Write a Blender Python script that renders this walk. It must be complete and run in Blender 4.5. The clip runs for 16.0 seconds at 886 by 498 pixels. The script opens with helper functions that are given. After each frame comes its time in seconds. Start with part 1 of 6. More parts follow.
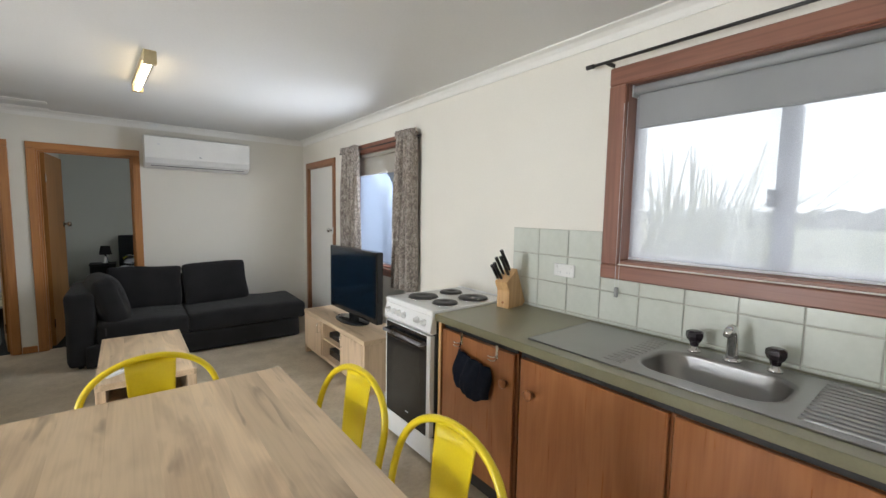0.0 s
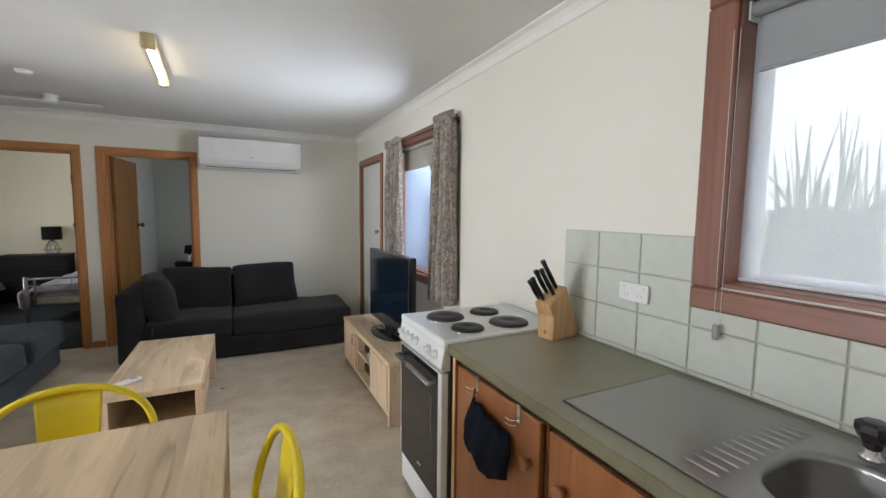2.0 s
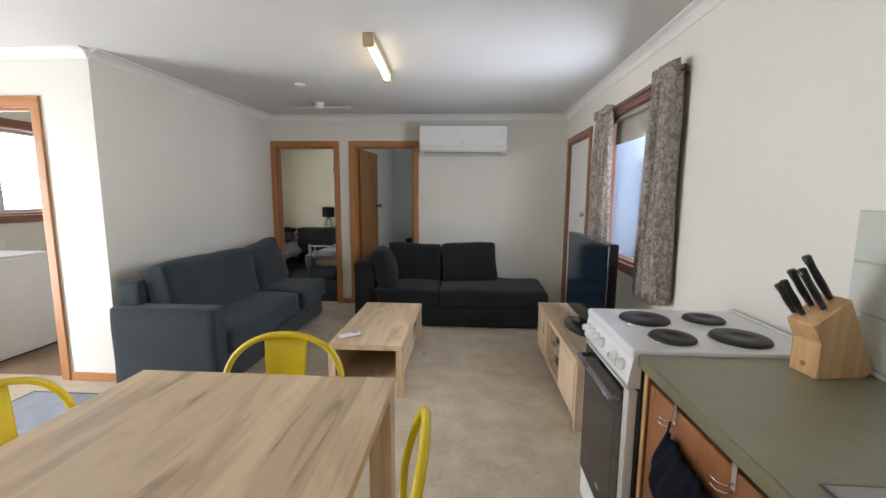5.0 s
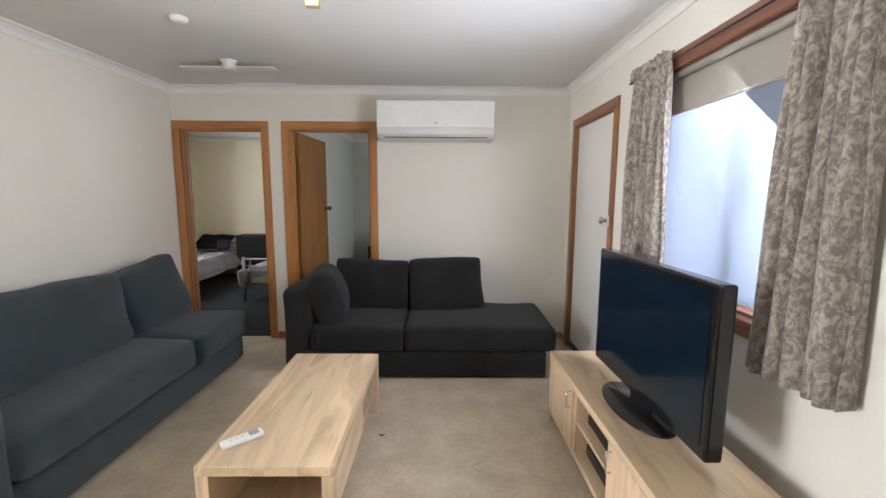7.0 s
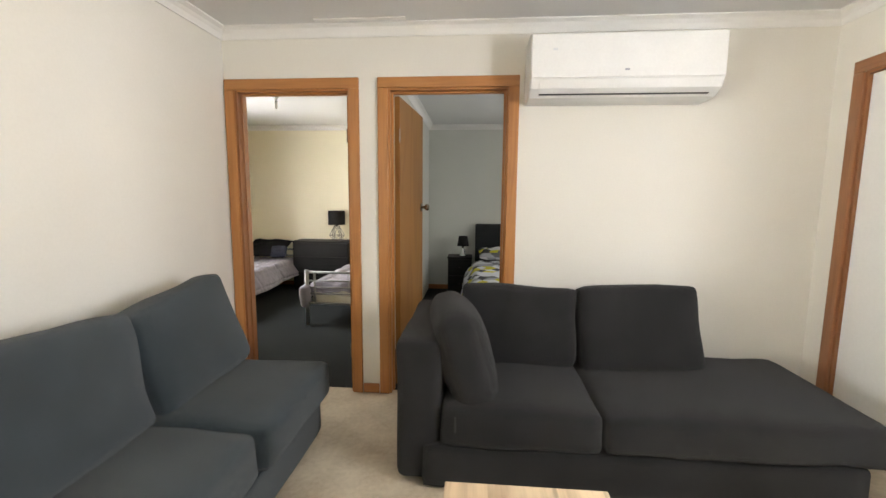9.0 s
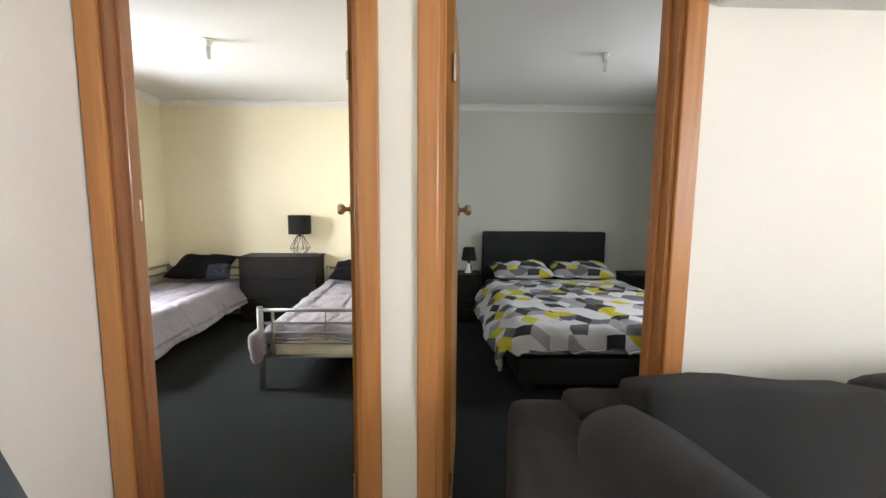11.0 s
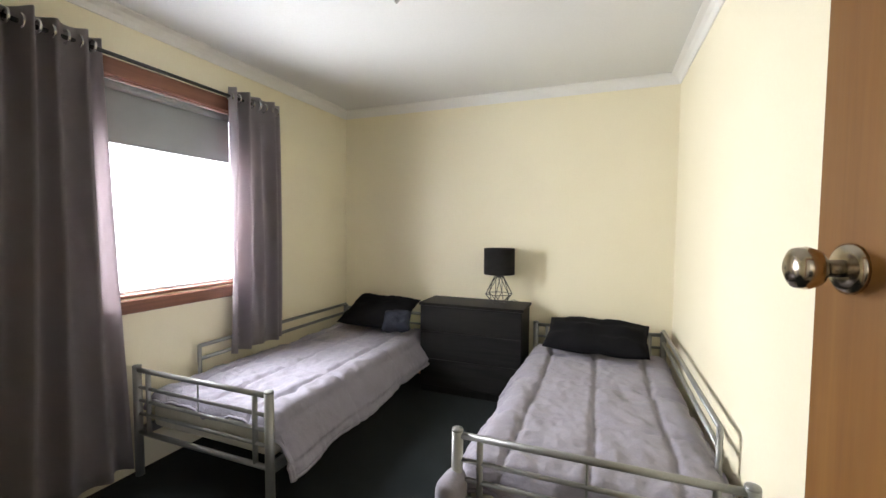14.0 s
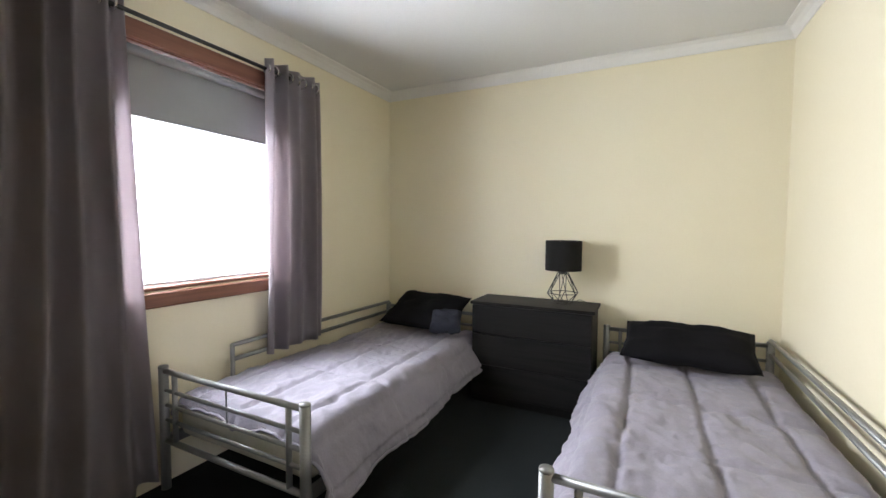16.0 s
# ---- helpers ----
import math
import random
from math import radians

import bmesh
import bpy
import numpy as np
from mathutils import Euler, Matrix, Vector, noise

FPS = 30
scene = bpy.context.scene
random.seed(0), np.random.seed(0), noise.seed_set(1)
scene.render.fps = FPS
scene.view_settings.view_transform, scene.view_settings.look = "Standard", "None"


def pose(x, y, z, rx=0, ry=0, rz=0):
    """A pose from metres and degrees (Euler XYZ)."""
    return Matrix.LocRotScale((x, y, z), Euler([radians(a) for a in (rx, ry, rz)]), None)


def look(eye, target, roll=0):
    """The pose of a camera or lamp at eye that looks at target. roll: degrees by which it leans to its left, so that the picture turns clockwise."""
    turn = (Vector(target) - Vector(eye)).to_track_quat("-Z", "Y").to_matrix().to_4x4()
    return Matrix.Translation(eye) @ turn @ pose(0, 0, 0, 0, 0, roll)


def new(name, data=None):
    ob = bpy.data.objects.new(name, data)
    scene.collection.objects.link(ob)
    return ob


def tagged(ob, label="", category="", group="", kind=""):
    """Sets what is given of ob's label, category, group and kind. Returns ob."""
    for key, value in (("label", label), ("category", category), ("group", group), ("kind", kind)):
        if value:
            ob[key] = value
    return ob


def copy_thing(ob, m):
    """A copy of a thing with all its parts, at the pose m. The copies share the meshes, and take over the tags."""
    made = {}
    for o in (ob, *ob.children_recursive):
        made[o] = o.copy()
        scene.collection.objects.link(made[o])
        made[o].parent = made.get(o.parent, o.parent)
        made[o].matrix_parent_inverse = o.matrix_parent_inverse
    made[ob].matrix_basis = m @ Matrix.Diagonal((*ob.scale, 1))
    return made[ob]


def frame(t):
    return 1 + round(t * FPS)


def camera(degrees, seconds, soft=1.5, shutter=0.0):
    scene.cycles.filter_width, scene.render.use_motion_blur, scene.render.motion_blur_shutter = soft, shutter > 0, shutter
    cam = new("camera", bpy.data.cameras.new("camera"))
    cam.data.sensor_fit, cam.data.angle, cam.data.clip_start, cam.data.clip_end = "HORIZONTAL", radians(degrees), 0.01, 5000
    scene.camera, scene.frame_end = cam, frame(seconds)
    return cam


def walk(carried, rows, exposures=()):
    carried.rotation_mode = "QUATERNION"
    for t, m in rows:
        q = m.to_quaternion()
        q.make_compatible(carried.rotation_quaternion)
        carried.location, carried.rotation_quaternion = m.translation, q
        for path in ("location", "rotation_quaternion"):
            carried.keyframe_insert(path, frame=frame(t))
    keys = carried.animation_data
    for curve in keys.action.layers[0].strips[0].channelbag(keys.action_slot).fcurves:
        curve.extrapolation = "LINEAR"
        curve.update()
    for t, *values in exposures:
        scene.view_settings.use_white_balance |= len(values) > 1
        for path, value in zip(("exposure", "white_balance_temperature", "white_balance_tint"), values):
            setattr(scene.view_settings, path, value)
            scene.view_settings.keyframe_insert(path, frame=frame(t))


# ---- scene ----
cam = camera(94.7, 16.0)
EXPOSURES = [(0.0, 0.06, 6450, 12), (2.0, -0.05, 6300, 13), (3.0, -0.04, 6500, 15), (5.5, -0.02, 6350, 15), (6.2, 0.13, 6400, 17), (7.0, 0.49, 6500, 16), (8.0, 0.99, 6750, 14), (9.0, 1.14, 7050, 14),
             (11.5, 1.46, 6700, 13), (12.5, 1.36, 6700, 12), (13.5, 1.1, 6900, 13), (14.5, 0.72, 6400, 14), (15.0, 0.66, 6450, 14), (16.0, 0.78, 6400, 14)]
PATH = [
    (0, (-1.966, -5.66, 1.465), (-0.74, -4.089, 1.29), 1.0),
    (0.5, (-1.83, -5.573, 1.47), (-0.611, -3.998, 1.294), 1.0),
    (1, (-1.697, -5.49, 1.456), (-0.513, -3.888, 1.282), 1.0),
    (1.5, (-1.505, -5.448, 1.458), (-0.429, -3.77, 1.285), 0.9),
    (2, (-1.379, -5.358, 1.453), (-0.499, -3.571, 1.277), 0.7),
    (2.5, (-1.351, -5.249, 1.444), (-0.787, -3.338, 1.268), 0.7),
    (3, (-1.283, -5.245, 1.444), (-1.155, -3.257, 1.263), 0.5),
    (3.2, (-1.266, -5.268, 1.447), (-1.309, -3.278, 1.252), 0.5),
    (5.3, (-1.153, -5.147, 1.417), (-1.273, -3.168, 1.156), 0.4),
    (5.5, (-1.13, -4.997, 1.417), (-1.209, -3.015, 1.157), 0.3),
    (6, (-1.118, -4.664, 1.44), (-1.118, -2.682, 1.175), 0.4),
    (6.5, (-1.162, -4.298, 1.446), (-1.133, -2.316, 1.184), 0.3),
    (7, (-1.225, -3.935, 1.405), (-1.206, -1.952, 1.149), 0.3),
    (7.5, (-1.372, -3.565, 1.372), (-1.382, -1.58, 1.133), 0.4),
    (8, (-1.589, -3.247, 1.37), (-1.659, -1.262, 1.133), 0.4),
    (8.5, (-1.818, -2.934, 1.355), (-1.944, -0.952, 1.115), 0.4),
    (9, (-2.064, -2.647, 1.324), (-2.222, -0.667, 1.087), 0.5),
    (9.2, (-2.16, -2.537, 1.284), (-2.317, -0.555, 1.064), 0.7),
    (11.3, (-2.709, -1.133, 1.301), (-2.641, 0.854, 1.082), 0.4),
    (11.5, (-2.75, -1.028, 1.324), (-2.686, 0.96, 1.117), 0.4),
    (12, (-2.901, -0.799, 1.356), (-2.931, 1.194, 1.187), 0.4),
    (12.5, (-2.992, -0.544, 1.351), (-3.208, 1.44, 1.217), 0.4),
    (13, (-3.045, -0.339, 1.36), (-3.476, 1.611, 1.249), 0.4),
    (13.5, (-3.187, -0.154, 1.33), (-3.796, 1.749, 1.227), 0.4),
    (14, (-3.349, 0.075, 1.313), (-4.079, 1.935, 1.212), 0.4),
    (14.5, (-3.399, 0.254, 1.301), (-4.177, 2.093, 1.203), 0.4),
    (15, (-3.482, 0.377, 1.285), (-4.281, 2.208, 1.191), 0.4),
    (15.5, (-3.543, 0.395, 1.266), (-4.378, 2.21, 1.171), 0.4),
    (16, (-3.598, 0.351, 1.238), (-4.491, 2.138, 1.136), 0.4),
]
walk(cam, [(t, look(eye, target, roll)) for t, eye, target, roll in PATH], EXPOSURES)

# ---- light ----
sky = bpy.data.worlds.new("sky")
scene.world = sky
sky.use_nodes = True
sky_tex = sky.node_tree.nodes.new("ShaderNodeTexSky")
sky_tex.sky_type, sky_tex.sun_disc = "NISHITA", False
sky_tex.sun_elevation, sky_tex.sun_rotation = radians(48), radians(174)
sky_tex.dust_density, sky_tex.ozone_density = 4.0, 1.0
sky_bg = sky.node_tree.nodes["Background"]
sky_bg.inputs["Strength"].default_value = 0.15
sky.node_tree.links.new(sky_tex.outputs["Color"], sky_bg.inputs["Color"])

sun = new("sun", bpy.data.lights.new("sun", "SUN"))
sun.data.energy, sun.data.angle, sun.data.color = 3.2, radians(8), (1.0, 0.95, 0.88)
sun.matrix_world = look((0.65, -6.6, 7.4), (0, 0, 0))


def window_light(name, eye, target, width, height, watts, colour=(0.93, 0.97, 1.0)):
    """Daylight that stands in a window's opening."""
    lamp = new(name, bpy.data.lights.new(name, "AREA"))
    lamp.data.shape, lamp.data.size, lamp.data.size_y = "RECTANGLE", width, height
    lamp.data.energy, lamp.data.color = watts, colour
    lamp.matrix_world = look(eye, target)
    return lamp


window_light("daylight_living", (0.17, -2.15, 1.48), (-1, -1.82, 1.10), 1.00, 1.04, 66, (0.84, 0.91, 1.0))
window_light("daylight_bedroom_west", (-6.05, 1.67, 1.54), (-4.5, 2.70, 1.18), 0.80, 1.10, 99)
window_light("daylight_bedroom_east", (0.19, 1.59, 1.48), (-1, 1.70, 1.40), 0.96, 1.08, 15)
window_light("daylight_laundry", (-5.81, -1.45, 1.62), (-4, -1.45, 1.62), 0.92, 0.80, 16)
# this one stands in the added, unseen glass door
window_light("daylight_dining", (-5.86, -3.94, 1.05), (-4, -4.30, 0.86), 1.60, 1.86, 118)


# ---- materials ----
def surface(name, dark, light, rough=0.6, scale=6.0, fine=60.0, bump=0.1, metal=0.0, stretch=(1, 1, 1), bump_scale=None,
            rough_var=0.08, coat=0.0, sheen=0.0, spread=(0.3, 0.7), spec=0.5):
    """A procedural surface: two scales of colour variation, uneven gloss and fine relief."""
    m = bpy.data.materials.new(name)
    m.use_nodes = True
    tree, link = m.node_tree.nodes, m.node_tree.links.new
    bsdf = tree["Principled BSDF"]
    coord = tree.new("ShaderNodeTexCoord")
    mapping = tree.new("ShaderNodeMapping")
    mapping.inputs["Scale"].default_value = stretch
    link(coord.outputs["Object"], mapping.inputs["Vector"])
    broad, grain = tree.new("ShaderNodeTexNoise"), tree.new("ShaderNodeTexNoise")
    for node, s, d in ((broad, scale, 4.0), (grain, fine, 6.0)):
        node.inputs["Scale"].default_value, node.inputs["Detail"].default_value = s, d
        link(mapping.outputs["Vector"], node.inputs["Vector"])
    mix = tree.new("ShaderNodeMix")
    mix.inputs["Factor"].default_value = 0.35
    link(broad.outputs["Fac"], mix.inputs["A"])
    link(grain.outputs["Fac"], mix.inputs["B"])
    ramp = tree.new("ShaderNodeValToRGB")
    ramp.color_ramp.elements[0].position, ramp.color_ramp.elements[1].position = spread
    ramp.color_ramp.elements[0].color, ramp.color_ramp.elements[1].color = (*dark, 1), (*light, 1)
    link(mix.outputs["Result"], ramp.inputs["Fac"])
    link(ramp.outputs["Color"], bsdf.inputs["Base Color"])
    gloss = tree.new("ShaderNodeMapRange")
    gloss.inputs["To Min"].default_value, gloss.inputs["To Max"].default_value = max(rough - rough_var, 0.02), min(rough + rough_var, 1.0)
    link(broad.outputs["Fac"], gloss.inputs["Value"])
    link(gloss.outputs["Result"], bsdf.inputs["Roughness"])
    bsdf.inputs["Metallic"].default_value = metal
    bsdf.inputs["Specular IOR Level"].default_value = spec
    bsdf.inputs["Coat Weight"].default_value = coat
    bsdf.inputs["Coat Roughness"].default_value = 0.15
    bsdf.inputs["Sheen Weight"].default_value = sheen
    if bump:
        relief = tree.new("ShaderNodeBump")
        relief.inputs["Strength"].default_value, relief.inputs["Distance"].default_value = bump, 0.004
        source = grain
        if bump_scale:
            source = tree.new("ShaderNodeTexNoise")
            source.inputs["Scale"].default_value = bump_scale
            link(coord.outputs["Object"], source.inputs["Vector"])
        link(source.outputs["Fac"], relief.inputs["Height"])
        link(relief.outputs["Normal"], bsdf.inputs["Normal"])
    return m


def timber(name, dark, light, along, rough=0.45, plank=0.0, bump=0.12, coat=0.0, rings=9.0, length=0.9, turns=17.0, pore=0.45, spec=0.5, crack=0.0):
    """Wood with long grain along an axis: cathedral figure, fine pores and, where plank is given, boards that differ."""
    m = bpy.data.materials.new(name)
    m.use_nodes = True
    tree, link = m.node_tree.nodes, m.node_tree.links.new
    bsdf = tree["Principled BSDF"]
    coord = tree.new("ShaderNodeTexCoord")
    n = "xyz".index(along)
    source = coord.outputs["Object"]
    if plank:
        split = tree.new("ShaderNodeSeparateXYZ")
        link(source, split.inputs["Vector"])
        step = tree.new("ShaderNodeMath")
        step.operation, step.inputs[1].default_value = "SNAP", plank
        link(split.outputs[0 if n else 1], step.inputs[0])
        shift = tree.new("ShaderNodeMath")
        shift.operation, shift.inputs[1].default_value = "MULTIPLY", 37.7
        link(step.outputs[0], shift.inputs[0])
        join = tree.new("ShaderNodeCombineXYZ")
        link(shift.outputs[0], join.inputs[n])
        link(shift.outputs[0], join.inputs[2 if n != 2 else 0])
        add = tree.new("ShaderNodeVectorMath")
        link(source, add.inputs[0])
        link(join.outputs[0], add.inputs[1])
        source = add.outputs[0]
        chance = tree.new("ShaderNodeTexWhiteNoise")
        chance.noise_dimensions = "1D"
        link(shift.outputs[0], chance.inputs["W"])
    maps = []
    for across, lengthwise in ((rings, length), (70.0, 2.2)):
        mapping = tree.new("ShaderNodeMapping")
        mapping.inputs["Scale"].default_value = [lengthwise if k == n else across for k in range(3)]
        link(source, mapping.inputs["Vector"])
        maps.append(mapping)
    figure, pores = tree.new("ShaderNodeTexNoise"), tree.new("ShaderNodeTexNoise")
    figure.inputs["Scale"].default_value, figure.inputs["Detail"].default_value, figure.inputs["Distortion"].default_value = 1.0, 3.0, 0.9
    pores.inputs["Scale"].default_value, pores.inputs["Detail"].default_value = 1.6, 5.0
    link(maps[0].outputs[0], figure.inputs["Vector"])
    link(maps[1].outputs[0], pores.inputs["Vector"])
    bands = tree.new("ShaderNodeMath")
    bands.operation, bands.inputs[1].default_value = "MULTIPLY", turns
    link(figure.outputs["Fac"], bands.inputs[0])
    wave = tree.new("ShaderNodeMath")
    wave.operation = "SINE"
    link(bands.outputs[0], wave.inputs[0])
    soft = tree.new("ShaderNodeMapRange")
    soft.inputs["From Min"].default_value = -1.0
    link(wave.outputs[0], soft.inputs["Value"])
    one = tree.new("ShaderNodeMix")
    one.inputs["Factor"].default_value = 0.5
    link(soft.outputs["Result"], one.inputs["A"])
    link(figure.outputs["Fac"], one.inputs["B"])
    two = tree.new("ShaderNodeMix")
    two.inputs["Factor"].default_value = pore
    link(one.outputs["Result"], two.inputs["A"])
    link(pores.outputs["Fac"], two.inputs["B"])
    ramp = tree.new("ShaderNodeValToRGB")
    ramp.color_ramp.elements[0].position, ramp.color_ramp.elements[1].position = 0.25, 0.66
    ramp.color_ramp.elements[0].color, ramp.color_ramp.elements[1].color = (*dark, 1), (*light, 1)
    link(two.outputs["Result"], ramp.inputs["Fac"])
    colour = ramp.outputs["Color"]
    bsdf.inputs["Specular IOR Level"].default_value = spec
    if crack:
        stretch, flaw, sparse, stain = tree.new("ShaderNodeMapping"), tree.new("ShaderNodeTexNoise"), tree.new("ShaderNodeMapRange"), tree.new("ShaderNodeMix")
        stretch.inputs["Scale"].default_value = [2.2 if k == n else 19.0 for k in range(3)]
        link(source, stretch.inputs["Vector"])
        flaw.inputs["Scale"].default_value, flaw.inputs["Detail"].default_value, flaw.inputs["Distortion"].default_value = 1.0, 2.0, 0.7
        link(stretch.outputs[0], flaw.inputs["Vector"])
        sparse.inputs["From Min"].default_value, sparse.inputs["From Max"].default_value, sparse.inputs["To Max"].default_value = 0.635, 0.76, crack
        link(flaw.outputs["Fac"], sparse.inputs["Value"])
        stain.data_type = "RGBA"
        stain.inputs["B"].default_value = (0.17, 0.115, 0.075, 1)
        link(sparse.outputs["Result"], stain.inputs["Factor"])
        link(colour, stain.inputs["A"])
        colour = stain.outputs["Result"]
    link(colour, bsdf.inputs["Base Color"])
    if plank:
        tone, board = tree.new("ShaderNodeMapRange"), tree.new("ShaderNodeHueSaturation")
        tone.inputs["To Min"].default_value, tone.inputs["To Max"].default_value = 0.80, 1.10
        link(chance.outputs["Value"], tone.inputs["Value"])
        link(tone.outputs["Result"], board.inputs["Value"])
        link(colour, board.inputs["Color"])
        link(board.outputs["Color"], bsdf.inputs["Base Color"])
    gloss = tree.new("ShaderNodeMapRange")
    gloss.inputs["To Min"].default_value, gloss.inputs["To Max"].default_value = rough - 0.08, rough + 0.1
    link(pores.outputs["Fac"], gloss.inputs["Value"])
    link(gloss.outputs["Result"], bsdf.inputs["Roughness"])
    bsdf.inputs["Coat Weight"].default_value = coat
    relief = tree.new("ShaderNodeBump")
    relief.inputs["Strength"].default_value, relief.inputs["Distance"].default_value = bump, 0.002
    link(pores.outputs["Fac"], relief.inputs["Height"])
    link(relief.outputs["Normal"], bsdf.inputs["Normal"])
    return m


def glow(name, colour, strength):
    m = bpy.data.materials.new(name)
    m.use_nodes = True
    bsdf = m.node_tree.nodes["Principled BSDF"]
    bsdf.inputs["Base Color"].default_value = (*colour, 1)
    bsdf.inputs["Emission Color"].default_value = (*colour, 1)
    bsdf.inputs["Emission Strength"].default_value = strength
    return m


def pane_glass(name, tint=(0.96, 0.98, 0.98)):
    m = bpy.data.materials.new(name)
    m.use_nodes = True
    bsdf = m.node_tree.nodes["Principled BSDF"]
    bsdf.inputs["Base Color"].default_value = (*tint, 1)
    bsdf.inputs["Roughness"].default_value = 0.0
    bsdf.inputs["IOR"].default_value = 1.45
    bsdf.inputs["Transmission Weight"].default_value = 1.0
    return m


def sheer(name, colour, open_share, weave):
    """Woven screen fabric: part open, part light-scattering thread."""
    m = bpy.data.materials.new(name)
    m.use_nodes = True
    tree, link = m.node_tree.nodes, m.node_tree.links.new
    out = tree["Material Output"]
    tree.remove(tree["Principled BSDF"])
    clear, lit, matte = tree.new("ShaderNodeBsdfTransparent"), tree.new("ShaderNodeBsdfTranslucent"), tree.new("ShaderNodeBsdfDiffuse")
    lit.inputs["Color"].default_value = matte.inputs["Color"].default_value = (*colour, 1)
    coord, cloth = tree.new("ShaderNodeTexCoord"), tree.new("ShaderNodeTexNoise")
    cloth.inputs["Scale"].default_value = weave
    link(coord.outputs["Object"], cloth.inputs["Vector"])
    share = tree.new("ShaderNodeMapRange")
    share.inputs["To Min"].default_value, share.inputs["To Max"].default_value = open_share * 0.85, open_share * 1.15
    link(cloth.outputs["Fac"], share.inputs["Value"])
    thread, whole = tree.new("ShaderNodeMixShader"), tree.new("ShaderNodeMixShader")
    thread.inputs[0].default_value = 0.4
    link(lit.outputs[0], thread.inputs[1])
    link(matte.outputs[0], thread.inputs[2])
    link(share.outputs["Result"], whole.inputs[0])
    link(thread.outputs[0], whole.inputs[1])
    link(clear.outputs[0], whole.inputs[2])
    link(whole.outputs[0], out.inputs["Surface"])
    return m


def brocade(name, ground, motif, shade):
    """Curtain cloth with an all-over leafy motif."""
    m = bpy.data.materials.new(name)
    m.use_nodes = True
    tree, link = m.node_tree.nodes, m.node_tree.links.new
    bsdf = tree["Principled BSDF"]
    coord = tree.new("ShaderNodeTexCoord")
    stretch = tree.new("ShaderNodeMapping")
    stretch.inputs["Scale"].default_value = (1.0, 1.0, 0.7)
    link(coord.outputs["Object"], stretch.inputs["Vector"])
    cells, weave = tree.new("ShaderNodeTexNoise"), tree.new("ShaderNodeTexNoise")
    for node, s, d, w in ((cells, 17.0, 2.0, 3.0), (weave, 60.0, 5.0, 1.4)):
        node.inputs["Scale"].default_value, node.inputs["Detail"].default_value, node.inputs["Distortion"].default_value = s, d, w
        link(stretch.outputs[0], node.inputs["Vector"])
    mul = tree.new("ShaderNodeMath")
    mul.operation, mul.inputs[1].default_value = "MULTIPLY_ADD", 0.55
    half = tree.new("ShaderNodeMath")
    half.operation, half.inputs[1].default_value = "MULTIPLY", 0.45
    link(weave.outputs["Fac"], half.inputs[0])
    link(cells.outputs["Fac"], mul.inputs[0])
    link(half.outputs[0], mul.inputs[2])
    ramp = tree.new("ShaderNodeValToRGB")
    ramp.color_ramp.elements[0].position, ramp.color_ramp.elements[1].position = 0.42, 0.58
    ramp.color_ramp.elements[0].color, ramp.color_ramp.elements[1].color = (*shade, 1), (*motif, 1)
    middle = ramp.color_ramp.elements.new(0.50)
    middle.color = (*ground, 1)
    link(mul.outputs[0], ramp.inputs["Fac"])
    link(ramp.outputs["Color"], bsdf.inputs["Base Color"])
    bsdf.inputs["Roughness"].default_value, bsdf.inputs["Sheen Weight"].default_value = 0.75, 0.2
    relief = tree.new("ShaderNodeBump")
    relief.inputs["Strength"].default_value, relief.inputs["Distance"].default_value = 0.3, 0.003
    link(weave.outputs["Fac"], relief.inputs["Height"])
    link(relief.outputs["Normal"], bsdf.inputs["Normal"])
    return m


def translucent(m, colour, share):
    """Lets part of the light through a cloth."""
    tree, link = m.node_tree.nodes, m.node_tree.links.new
    lit, both = tree.new("ShaderNodeBsdfTranslucent"), tree.new("ShaderNodeMixShader")
    lit.inputs["Color"].default_value, both.inputs[0].default_value = (*colour, 1), share
    link(tree["Principled BSDF"].outputs[0], both.inputs[1])
    link(lit.outputs[0], both.inputs[2])
    link(both.outputs[0], tree["Material Output"].inputs["Surface"])
    return m


